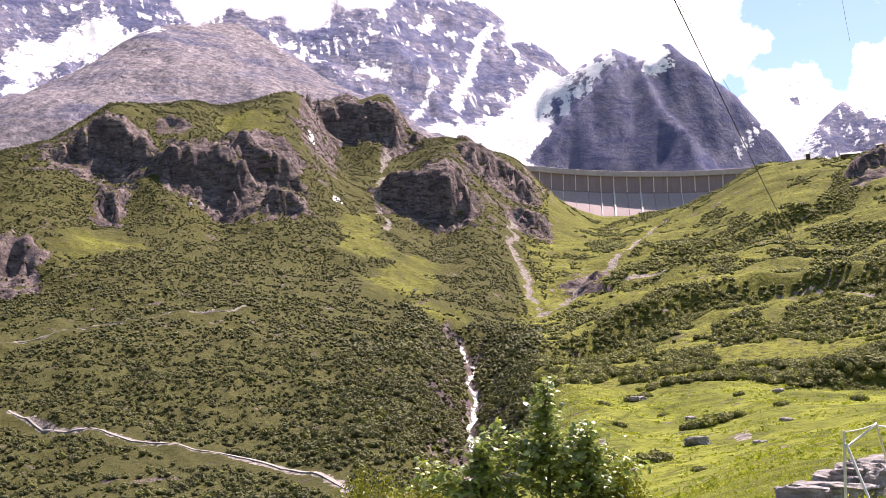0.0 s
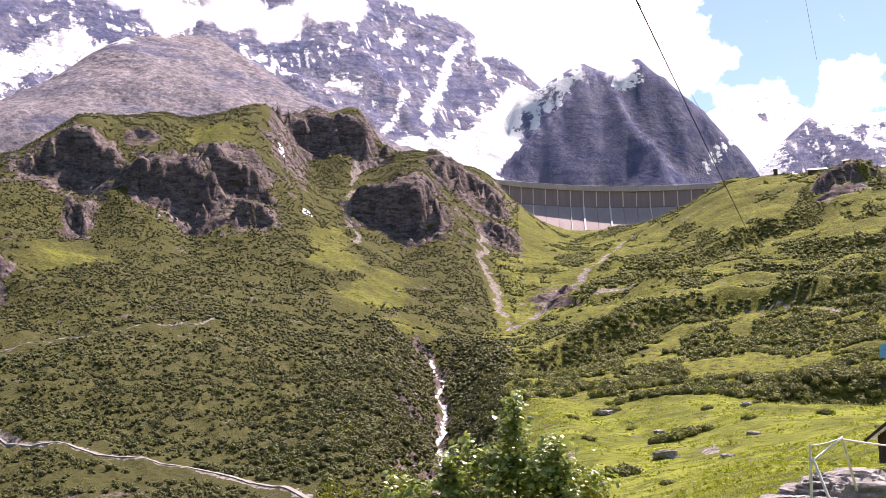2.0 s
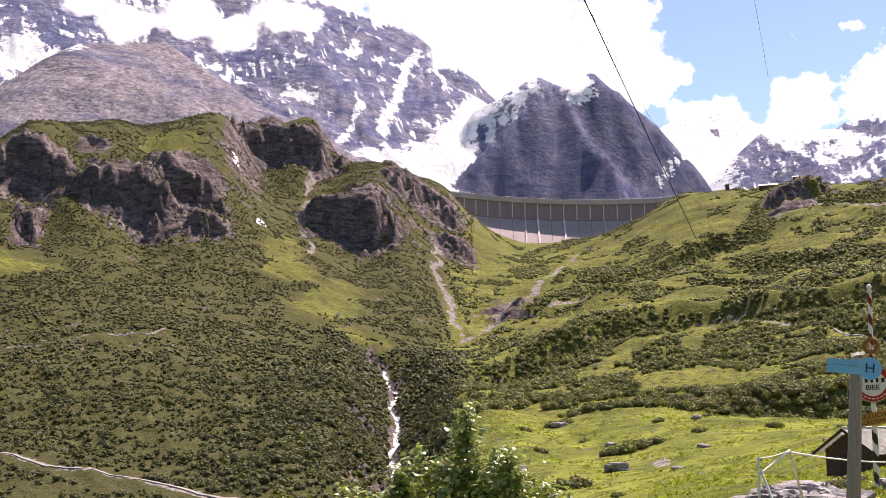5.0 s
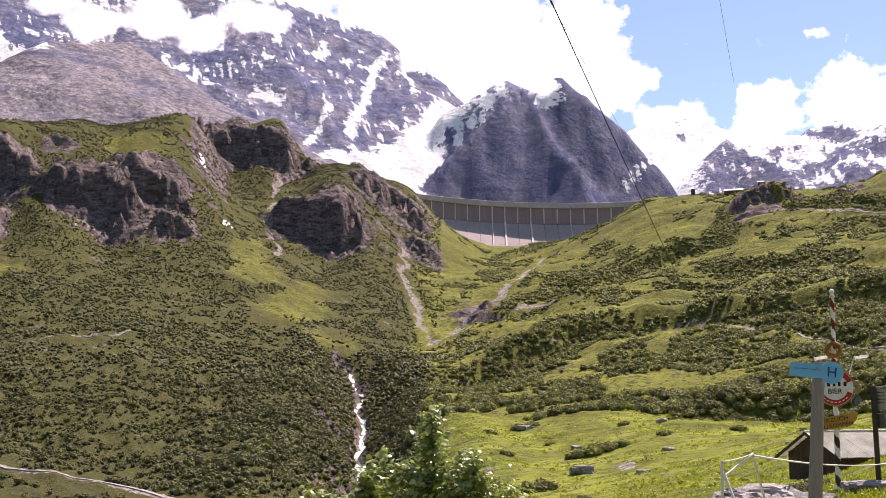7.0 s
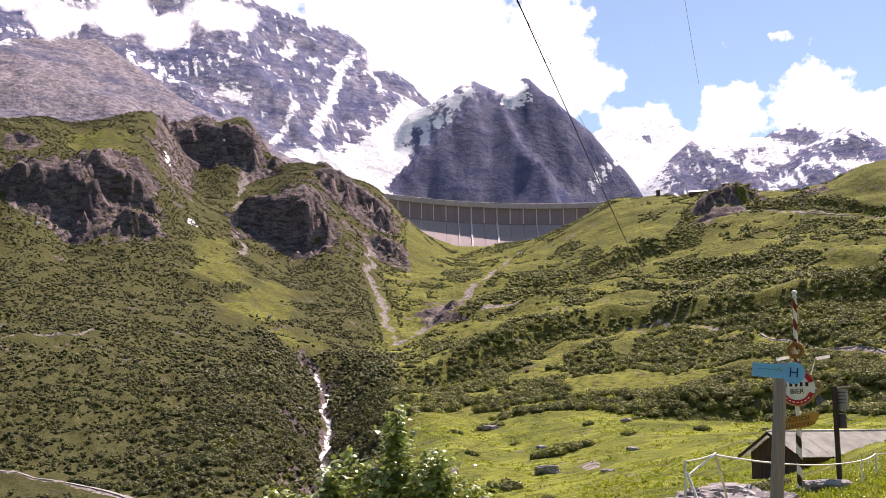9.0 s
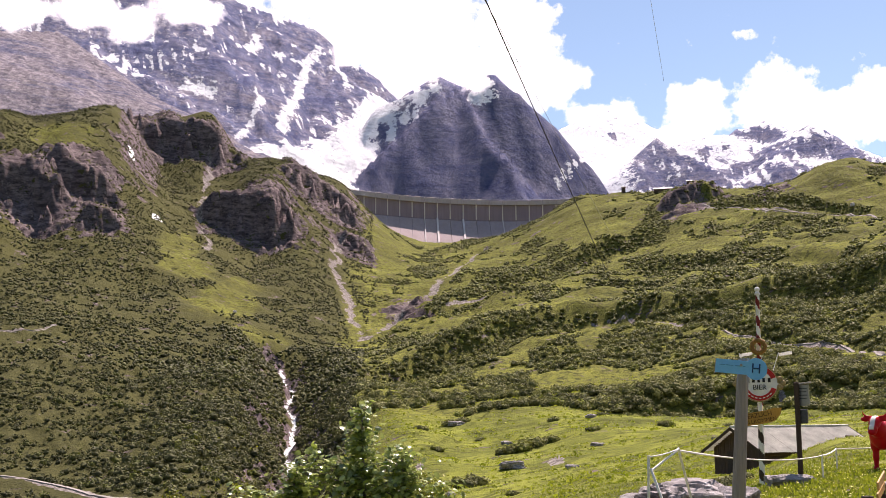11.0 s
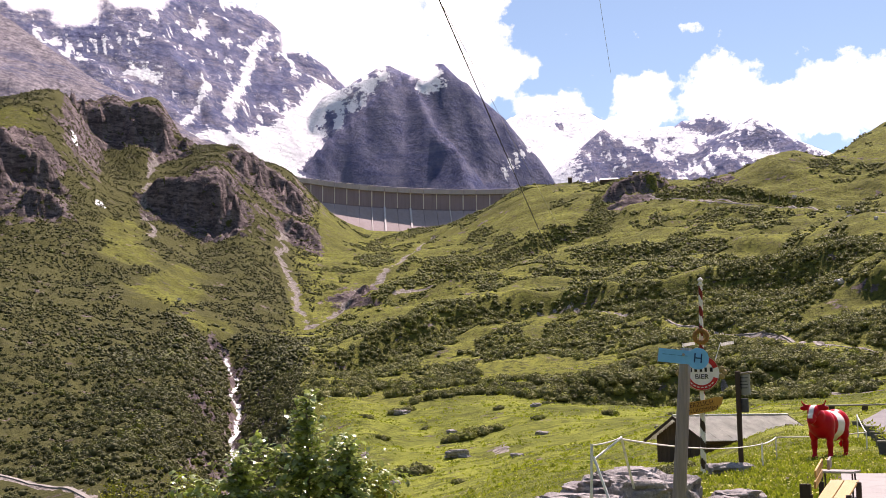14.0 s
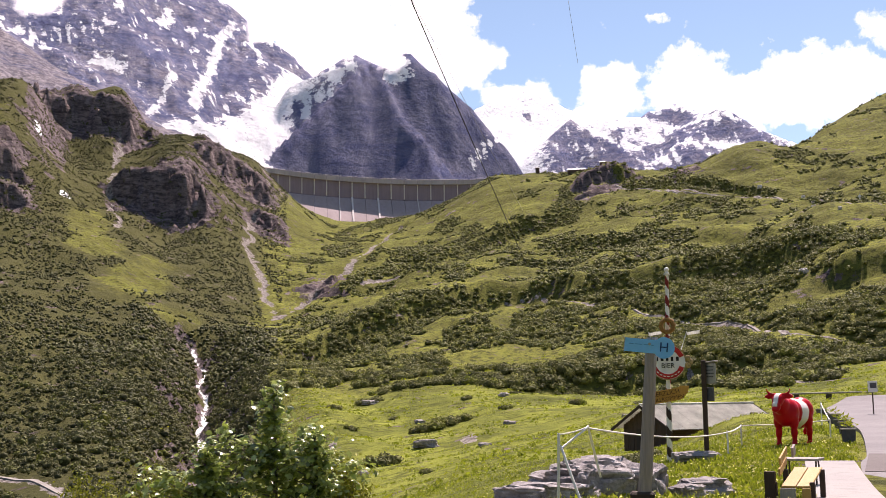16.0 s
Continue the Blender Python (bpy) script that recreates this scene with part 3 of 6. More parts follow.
def land(x, y, detail=True):
    """Height of the ground and its cover: stone, bare soil, snow, high mountain, water."""
    d = np.hypot(x, y)
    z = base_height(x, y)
    z = z * smooth(3, 12, d)
    big = smooth(180, 420, d) * (1 - smooth(1150, 1400, d))
    z = z + big * (fbm(x, y, 70, 4, 3) * 2.6 + fbm(x, y, 14, 3, 9) * 1.2 + smooth(0, 40, x) * fbm(x, y, 34, 3, 13) * 3.0)
    z = z + smooth(25, 120, d) * (1 - smooth(300, 500, d)) * (fbm(x, y, 22, 4, 21) * 0.7)
    pasture = smooth(60, 110, d) * (1 - smooth(280, 380, d)) * smooth(-25, 0, x)
    z = z + pasture * (fbm(x, y, 9, 3, 23) * 0.75 + fbm(x * 0.35, y, 4, 2, 25, True) * 0.30 * smooth(-0.3, 0.3, fbm(x, y, 28, 2, 27)))
    high, snow, stone, bare, water = (np.zeros(len(x)) for i in range(5))
    if detail:
        mid = np.where((d > 180) & (d < 900))[0]
        add, bank = scarps(x[mid], y[mid])
        flank = smooth(20, 60, -x[mid]) * smooth(200, 300, d[mid]) * (1 - smooth(640, 760, d[mid]))
        knoll = smooth(10, 50, x[mid]) * smooth(260, 330, d[mid]) * (1 - smooth(700, 820, d[mid]))
        z[mid] += add + flank * 2.6 * ribs(x[mid], y[mid]) + knoll * (4.0 * fbm(x[mid], y[mid], 48, 3, 171) + 1.3 * fbm(x[mid], y[mid], 15, 3, 173, True))
        z, stone = crags(x, y, z)
        brook, nil = along(x + fbm(x, y, 30, 3, 61) * 5, y, STREAM)
        gorge = smooth(150, 230, y) * (1 - smooth(500, 540, y))
        z = z - gorge * 8.0 * np.exp(-(brook / 8.0) ** 2) - gorge * 2 * np.exp(-(brook / 2.0) ** 2)
        z = z + gorge * 5.0 * np.exp(-((brook - 20) / 9.0) ** 2)
        stone = np.maximum(stone, 0.8 * gorge * np.exp(-(brook / 3.4) ** 2))
        water = gorge * 1.0 * (1 - smooth(0.3, 1.9, brook + 0.5))
        wander = fbm(x, y, 16, 3, 67)
        for line, half in ROADS:
            dist, nil = along(x, y, line)
            bare = np.maximum(bare, 1 - smooth(half * 0.7, half * 1.3 + 0.5, dist + wander * 0.5))
        for line, half in CHUTES:
            dist, nil = along(x + wander * 6, y, line)
            gap = smooth(-0.35, 0.25, fbm(x, y, 12, 3, 69) + 0.35)
            bare = np.maximum(bare, 0.85 * gap * (1 - smooth(half * 0.4, half * 1.5, dist)))
            z = z - 1.5 * np.exp(-(dist / half) ** 2)
    far = np.where((d > 1150) & (y > 0))[0]
    if len(far):
        fx, fy = x[far], y[far]
        top, amount, rough = z[far].copy(), np.zeros(len(far)), np.zeros(len(far))
        bend = fbm(fx, fy, 320, 3, 41) * 45
        gnarl = fbm(fx, fy, 240, 3, 57, True)
        ridge_d = np.full(len(far), 1e9)
        for line, fall, snowy, rugged in RIDGES:
            flank = np.full(len(far), -1e9)
            for k in range(len(line) - 1):
                dist, height = along(fx + bend * 0.5, fy + bend * 0.5, line[k:k + 2])
                flank = np.maximum(flank, height - fall * dist - 30 * smooth(0, 200, dist) * (gnarl + 0.35))
                ridge_d = np.minimum(ridge_d, dist)
            over = flank > top
            top, amount, rough = np.where(over, flank, top), np.where(over, snowy, amount), np.where(over, rugged, rough)
        lift = smooth(0, 60, top - z[far])
        crag = fbm(fx, fy, 170, 6, 71, True, 0.55) * 24 + fbm(fx * 1.5, fy * 0.6, 45, 4, 77, True) * 9
        top = top + crag * rough * lift * (0.2 + 0.8 * smooth(0, 160, ridge_d))
        z[far], high[far], snow[far] = top, lift, amount
    return z, stone, bare, snow, high, water
# (end of terrain block)


def bearings():
    fine = np.arange(-28.0, 29.0, 0.135)
    return np.radians(np.concatenate([fine, np.arange(29.0, 332.0, 3.0)]))


def rings():
    r = [0.0, 1.0] + list(np.geomspace(2.5, 200, 120))
    while r[-1] < 4900:
        s = 2.4 if r[-1] < 580 else (1.0 if r[-1] < 960 else (3.0 if r[-1] < 1150 else r[-1] * 0.008))
        r.append(r[-1] + s)
    return np.array(r)


def sheet(name, verts, faces, smooth_faces=True):
    """A mesh from arrays of corners and of equal-sided faces."""
    me = bpy.data.meshes.new(name)
    k = faces.shape[1]
    me.vertices.add(len(verts))
    me.vertices.foreach_set("co", np.ascontiguousarray(verts, dtype=np.float32).ravel())
    me.loops.add(faces.size)
    me.loops.foreach_set("vertex_index", np.ascontiguousarray(faces, dtype=np.int32).ravel())
    me.polygons.add(len(faces))
    me.polygons.foreach_set("loop_start", np.arange(0, faces.size, k, dtype=np.int32))
    me.polygons.foreach_set("use_smooth", np.full(len(faces), smooth_faces, dtype=bool))
    me.update(calc_edges=True)
    return me


def store(me, name, columns):
    data = np.ones((len(me.vertices), 4), dtype=np.float32)
    for i, c in enumerate(columns):
        data[:, i] = c
    me.attributes.new(name, "FLOAT_COLOR", "POINT").data.foreach_set("color", data.ravel())


def snow_cover(x, y, z, slope, amount, high):
    """Old snow lies in hollows and on gentle ledges of the high ground, more of it the higher and the nearer to a glacier."""
    ledge = 1 - smooth(0.65, 1.25, slope)
    streak = fbm(x * 1.9 + y * 0.45, y * 0.32, 120, 5, 91, True, 0.6) + 0.5 * fbm(x, z * 2.4, 90, 4, 95)
    level = -0.95 + 1.25 * amount + 0.4 * smooth(450, 1000, z) + 0.7 * ledge - 0.29
    s = smooth(-0.14, 0.26, streak * 0.6 + level - 0.28)
    for line, half, fade in SNOWFIELDS:
        dist, height = along(x, y, line)
        s = np.maximum(s, 1 - smooth(half * 0.1, half * (0.95 + fade), dist + fbm(x, y, 55, 4, 97) * half * 0.6))
    # the great snow gully between the long wall and the rock pyramid
    dist, height = along(x, y, [(4, 2960), (-25, 2810), (-52, 2684), (-84, 2548), (-124, 2437), (-190, 2380)])
    wide = 26 + 0.10 * np.clip(2950 - y, 0, 600)
    gully = (1 - smooth(0.75, 1.25, (dist + fbm(x, y, 60, 4, 99) * 20) / wide)) * (amount > 0.1)
    s = np.maximum(s, gully)
    # thin snow left along the beds of the long wall
    bed = fbm(x * 0.35 + z * 0.5, z * 1.5 - x * 0.55, 60, 4, 93, True, 0.6)
    s = np.maximum(s, smooth(0.58, 0.78, bed + 0.25 * amount) * (amount > 0.1) * smooth(300, 500, z) * 0.8)
    return s * high


# snowfields and snow gullies: points of the line, half width, softness of the edge
SNOWFIELDS = [([(-958, 1969), (-935, 1988), (-890, 2158)], 45, 0.4), ([(-1010, 2080), (-972, 2205), (-928, 2294), (-850, 2330)], 60, 0.3),
              ([(-890, 2158), (-700, 1950), (-633, 1758)], 20, 0.5), ([(-370, 2120), (-359, 2245), (-333, 2302)], 20, 0.5), ([(-250, 2124), (-283, 2311), (-280, 2383)], 13, 0.5),
              ([(-223, 2546), (-216, 2623), (-190, 2940), (-168, 3080)], 15, 0.5), ([(-300, 2409), (-270, 2585)], 12, 0.5), ([(-428, 2521), (-378, 2532)], 22, 0.5),
              ([(222, 2690), (262, 2690)], 26, 0.5), ([(4, 2690), (72, 2700), (130, 2705)], 20, 0.6), ([(20, 2640), (90, 2680)], 12, 0.6), ([(500, 2811), (620, 3200), (789, 4080), (738, 4248)], 90, 0.3),
              ([(381, 2562), (409, 2593), (452, 2640)], 7, 0.4), ([(90, 2250), (103, 2341)], 9, 0.5)]


def build_ground():
    az, rr = bearings(), rings()
    A, R = np.meshgrid(az, rr)
    x, y = (np.sin(A) * R).ravel(), (np.cos(A) * R).ravel()
    z, stone, bare, snow, high, water = land(x, y)
    na, nr = len(az), len(rr)
    P = np.stack([x, y, z], -1).reshape(nr, na, 3)
    across = np.roll(P, -1, 1) - np.roll(P, 1, 1)
    out = np.gradient(P, axis=0)
    nrm = np.cross(across, out)
    slope = (np.hypot(nrm[..., 0], nrm[..., 1]) / np.maximum(np.abs(nrm[..., 2]), 1e-6)).ravel()
    break_up = fbm(x, y, 9, 3, 81) * 0.25
    steep = smooth(0.95, 1.35, slope + break_up + 0.35 * stone) * smooth(150, 300, np.hypot(x, y)) * (1 - high)
    rock = np.maximum(steep, smooth(0.25, 0.7, stone + break_up * 1.4) * smooth(0.3, 0.7, slope + break_up))
    mid = np.where((np.hypot(x, y) > 180) & (np.hypot(x, y) < 900))[0]
    nil, bank = scarps(x[mid], y[mid])
    rock[mid] *= 1 - 0.85 * bank
    white = snow_cover(x, y, z, slope, snow, high)
    for px, py, half in ((-174, 813, 3), (-141, 736, 4), (-176, 820, 3)):
        white = np.maximum(white, 1 - smooth(half * 0.4, half * 1.2, np.hypot((x - px) * 1.2, (y - py) * 0.6)))
    idx = np.arange(na * nr).reshape(nr, na)
    a, b = idx[:-1], idx[1:]
    quads = np.stack([b, np.roll(b, -1, 1), np.roll(a, -1, 1), a], -1).reshape(-1, 4)
    me = sheet("ground", P.reshape(-1, 3), quads)
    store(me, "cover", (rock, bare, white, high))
    far_d = np.hypot(x, y)
    heath = smooth(5, 35, -x) * smooth(120, 170, far_d) * (1 - high) * (1 - 0.2 * smooth(440, 560, y))
    for gx, gy, rx, ry in GLADES:
        heath = heath * (0.4 + 0.6 * smooth(0.5, 1.3, np.hypot((x - gx) / rx, (y - gy) / ry)))
    # above zero the pyramid's painted shade, below zero the scree
    shade_scree = high * ((snow > -0.05) * (snow < 0.05) - 0.8 * (snow < -0.05))
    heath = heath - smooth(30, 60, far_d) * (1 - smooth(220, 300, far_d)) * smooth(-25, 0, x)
    store(me, "extra", (water, smooth(0.2, 0.75, slope), shade_scree, heath))
    ob = new("ground", me)
    tagged(ob, "green alpine slopes and meadow below grey snowy mountains", "ground", kind="structure")
    return ob


ground = build_ground()
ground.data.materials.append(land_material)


# ---------------------------------------------------------------- helpers for things
def link(name, bm, material, parent=None, label="", smooth_faces=False):
    """One mesh object out of a bmesh, under its parent."""
    me = bpy.data.meshes.new(name)
    bmesh.ops.recalc_face_normals(bm, faces=bm.faces)
    bm.to_mesh(me)
    bm.free()
    me.materials.append(material)
    if smooth_faces:
        me.polygons.foreach_set("use_smooth", [True] * len(me.polygons))
    ob = new(name, me)
    if parent is not None:
        ob.parent = parent
    if label:
        ob["label"] = label
    return ob


def box(bm, sx, sy, sz, m=None, bevel=0.0):
    """A box of that size centred on the origin of m."""
    r = bmesh.ops.create_cube(bm, size=1.0)
    vs = r["verts"]
    bmesh.ops.scale(bm, vec=(sx, sy, sz), verts=vs)
    if bevel:
        es = list({e for v in vs for e in v.link_edges})
        out = bmesh.ops.bevel(bm, geom=es, offset=bevel, segments=1, affect="EDGES", profile=0.5)
        vs = list({v for f in out["faces"] for v in f.verts} | {v for v in vs if v.is_valid})
    if m is not None:
        bmesh.ops.transform(bm, matrix=m, verts=vs)
    return vs


def tube(bm, a, b, r0, r1=None, sides=8, caps=True):
    """A round bar from a to b."""
    a, b = Vector(a), Vector(b)
    r1 = r0 if r1 is None else r1
    turn = (b - a).to_track_quat("Z", "Y").to_matrix().to_4x4()
    m = Matrix.Translation((a + b) / 2) @ turn
    return bmesh.ops.create_cone(bm, cap_ends=caps, segments=sides, radius1=r0, radius2=r1, depth=(b - a).length, matrix=m)["verts"]


def empty(name, m, label, category, group=""):
    ob = new(name)
    ob.matrix_world = m
    ob.empty_display_size = 0.2
    return tagged(ob, label, category, group)


def level(x, y):
    return float(land(np.array([float(x)]), np.array([float(y)]))[0][0])


# ---------------------------------------------------------------- the dam
def dam_face(pts, name, material, parent, label=""):
    """A block of the dam: front corners (low left, low right, top right, top left), thickened away from the valley."""
    bm = bmesh.new()
    front = [bm.verts.new(p) for p in pts]
    back = [bm.verts.new((p[0], p[1] + 6.0, p[2])) for p in pts]
    bm.faces.new(front)
    bm.faces.new(back[::-1])
    for i in range(4):
        bm.faces.new((front[i], back[i], back[(i + 1) % 4], front[(i + 1) % 4]))
    return link(name, bm, material, parent, label)


def build_dam():
    top = 231.0
    dam = empty("dam", pose(70, 1180, top - 60), "grey concrete arch dam with vertical ribs across the valley", "dam")
    inv = dam.matrix_world.inverted()
    # crest line: an arc bowed away from the valley
    cx, cy, rad = 130.0, 932.0, 255.0
    bays = 27
    angles = [radians(-48.0 + 83.0 * i / bays) for i in range(bays + 1)]

    def spot(a, out, z):
        return inv @ Vector((cx + rad * math.sin(a), cy + rad * math.cos(a) - out, z))

    for i in range(bays):
        a, b = angles[i] + 0.0006, angles[i + 1] - 0.0006
        dam_face([spot(a, 0, top - 22), spot(b, 0, top - 22), spot(b, 0, top - 4), spot(a, 0, top - 4)], "upper_block", dam_dark, dam, "dark upper wall block, its shade in the colour")
        dam_face([spot(a, 58, top - 76), spot(b, 58, top - 76), spot(b, 1.5, top - 22.4), spot(a, 1.5, top - 22.4)], "lower_block", dam_concrete, dam)
        dam_face([spot(a, 2.6, top - 5.6), spot(b, 2.6, top - 5.6), spot(b, 2.6, top - 1.0), spot(a, 2.6, top - 1.0)], "crest_beam", crest_concrete, dam, "pale concrete crest beam")
        bm = bmesh.new()
        p, q = spot(a, 2.2, top - 0.3), spot(b, 2.2, top - 0.3)
        tube(bm, p, q, 0.16, sides=5)
        for k in range(5):
            s = p.lerp(q, k / 4)
            tube(bm, s, s - Vector((0, 0, 1.4)), 0.1, sides=4)
        link("railing", bm, dam_pale, dam)
    for i in range(1, bays):
        a = angles[i]
        bm = bmesh.new()
        w = 0.5 / rad
        vs = [spot(a - w, 0.9, top - 21), spot(a + w, 0.9, top - 21), spot(a + w, 0.9, top - 4.5), spot(a - w, 0.9, top - 4.5)]
        dam_face(vs, "rib", dam_pale, dam, "pale vertical rib")
        if i in (9, 10, 12, 15, 17):
            w = (0.9 if i in (10, 12) else 0.4) / rad
            dam_face([spot(a - w, 58.5, top - 76), spot(a + w, 58.5, top - 76), spot(a + w, 2.2, top - 21), spot(a - w, 2.2, top - 21)], "joint_strip", dam_pale, dam, "pale strip down the face")
        bm.free()


build_dam()


# ---------------------------------------------------------------- clouds
def cloud_sheet(name, dist, lo, hi, turn0, turn1, puffs, label):
    """A curved bank of cloud: puffs are bearing, height angle, half width, half height and thickness."""
    az, el = np.meshgrid(np.linspace(turn0, turn1, 260), np.linspace(lo, hi, 90))
    dens = np.zeros(az.shape)
    for a, e, ra, re, amount in puffs:
        dens = np.maximum(dens, amount * (1 - smooth(0.1, 1.45, np.hypot((az - a) / ra, (el - e) / re))))
    dens = dens * smooth(lo, lo + 0.8, el)
    A = np.radians(az)
    verts = np.stack([np.sin(A) * dist, np.cos(A) * dist, 1.65 + dist * np.tan(np.radians(el))], -1).reshape(-1, 3)
    idx = np.arange(az.size).reshape(az.shape)
    quads = np.stack([idx[:-1, :-1], idx[:-1, 1:], idx[1:, 1:], idx[1:, :-1]], -1).reshape(-1, 4)
    me = sheet(name, verts, quads)
    store(me, "cloud", (dens.ravel(), az.ravel(), el.ravel()))
    me.materials.append(cloud_material)
    ob = new(name, me)
    ob.visible_shadow = False
    return tagged(ob, label, "cloud", kind="structure")


cloud_sheet("cloud_bank", 4600, 8, 22, -60, 60,
            [(2.4, 19.1, 4, 3, 1), (6.6, 18.9, 2.6, 2.6, 1), (5, 16.5, 4, 2.5, 1), (8.5, 16.4, 1.8, 1.6, 0.9), (0.4, 17.4, 1.8, 1.4, 1), (1.0, 16.3, 1.6, 1.2, 1), (3.4, 17.4, 2.2, 1.6, 1), (10.7, 14.4, 2.2, 1.2, 0.9), (-1.9, 20.2, 4, 3, 1),
             (15.5, 14.9, 1.8, 1.6, 1), (19.2, 14.9, 2.2, 1.9, 1), (22, 14.0, 3, 1.6, 1), (17.8, 18.1, 0.8, 0.5, 0.8), (25.5, 14.4, 4, 2.0, 1), (14.4, 13.6, 1.2, 1, 0.9),
             (33, 16, 6, 4, 1), (47, 14, 8, 3, 0.9), (-12, 19, 9, 4, 1), (-35, 16, 12, 5, 0.9)], "bright white summer clouds behind the peaks")
cloud_sheet("summit_cloud", 1600, 14.5, 22.5, -30, 12,
            [(-19.3, 19.8, 1.8, 0.9, 0.85), (-17.5, 19.0, 1.6, 0.9, 0.85), (-14.4, 19.4, 2, 1.2, 1), (-12.2, 18.8, 1.6, 1.0, 0.95), (-9.7, 19.8, 2, 0.9, 0.9),
             (-5.8, 20.8, 2, 0.7, 0.8), (0, 19.3, 2.3, 1.9, 1), (-1.7, 18.0, 1.3, 0.9, 0.75), (4.6, 16.6, 0.8, 0.9, 0.85), (2.2, 18.2, 2.4, 1.7, 1),
             (-24, 20.5, 3, 1, 0.9)], "thin white cloud drifting across the summits")


# ---------------------------------------------------------------- shrubs on the slopes
def thickets(x, y):
    """How densely shrubs stand, 0 to 1, and how large they grow."""
    z, stone, bare, snow, high, water = land(x, y)
    west = x < -8
    clump = np.where(west, 0.45 * fbm(x, y * 0.6, 40, 3, 101) + 0.75 * fbm(x * 0.7, y, 6, 2, 105), 0.85 * fbm(x, y * 0.6, 34, 3, 101) + 0.7 * fbm(x, y, 9, 2, 103))
    brook, nil = along(x, y, STREAM)
    gorge = (1 - smooth(12, 52, brook + 40 * fbm(x, y, 30, 3, 111))) * smooth(200, 240, y) * (1 - smooth(500, 560, y))
    nil, bank = scarps(x, y)
    turn = np.degrees(np.arctan2(x, y))
    cover = np.where(west, 0.18, -0.22)
    cover = np.where(west & (y < 480), 0.2 + 0.14 * smooth(-70, -30, x), cover)
    cover = cover + 0.36 * smooth(12, 17, turn) * (1 - smooth(380, 430, y))
    cover = cover + 0.30 * smooth(1, 4, turn) * smooth(280, 320, y) * (1 - smooth(380, 430, y)) * (1 - smooth(12, 15, turn))
    cover = cover + gorge * 0.4 + 0.7 * bank
    cover = cover + 0.1 * smooth(30, 45, x) * (1 - smooth(270, 330, y))
    meadow = smooth(-14, 0, x) * (1 - smooth(235, 290, y + 66 * smooth(34, 52, x) - 0.1 * np.maximum(x, 0) + 60 * fbm(x, y, 30, 4, 107)))
    cover = cover - 1.6 * meadow
    for gx, gy, rx, ry in GLADES:
        cover = cover - 0.7 * (1 - smooth(0.5, 1.1, np.hypot((x - gx) / rx, (y - gy) / ry) + 0.4 * fbm(x, y, 18, 2, 109)))
    keep = np.where(west, smooth(-0.3, 0.35, clump + cover), smooth(-0.12, 0.14, clump + cover)) * (1 - smooth(0.2, 0.5, bare)) * (1 - smooth(0.1, 0.3, water)) * (1 - np.where(x > 120, 0.2, 0.7) * smooth(0.3, 0.7, stone))
    for line, half in ROADS[:7]:
        for back in (3.0, 6.0):
            far_d, nil = along(x * (1 + back / np.hypot(x, y)), y * (1 + back / np.hypot(x, y)), line)
            keep = keep * smooth(2.2, 3.6, far_d)
    for line, half in CHUTES[1:]:
        for back in (0.0, 4.0, 8.0):
            far_d, nil = along(x * (1 + back / np.hypot(x, y)), y * (1 + back / np.hypot(x, y)), line)
            keep = keep * smooth(3.0, 6.5, far_d)
    for ahead in (0.0, 3.0):
        near_d, nil = along(x * (1 + ahead / np.hypot(x, y)), y * (1 + ahead / np.hypot(x, y)), STREAM)
        keep = keep * np.where(y < 520, smooth(1.0, 2.4, near_d), 1.0)
    size = 0.62 + 0.55 * gorge + smooth(-8, 25, x) * (0.25 + (1 - smooth(480, 640, y)) * 0.25) + 0.25 * bank
    return z, keep, size


def lump(fine):
    """Corners and faces of a rough ball."""
    bm = bmesh.new()
    if fine:
        bmesh.ops.create_icosphere(bm, subdivisions=fine, radius=1.0)
    else:
        bmesh.ops.create_uvsphere(bm, u_segments=4, v_segments=2, radius=1.0)
    v = np.array([tuple(p.co) for p in bm.verts])
    f = np.array([[p.index for p in q.verts] for q in bm.faces])
    bm.free()
    return v, f


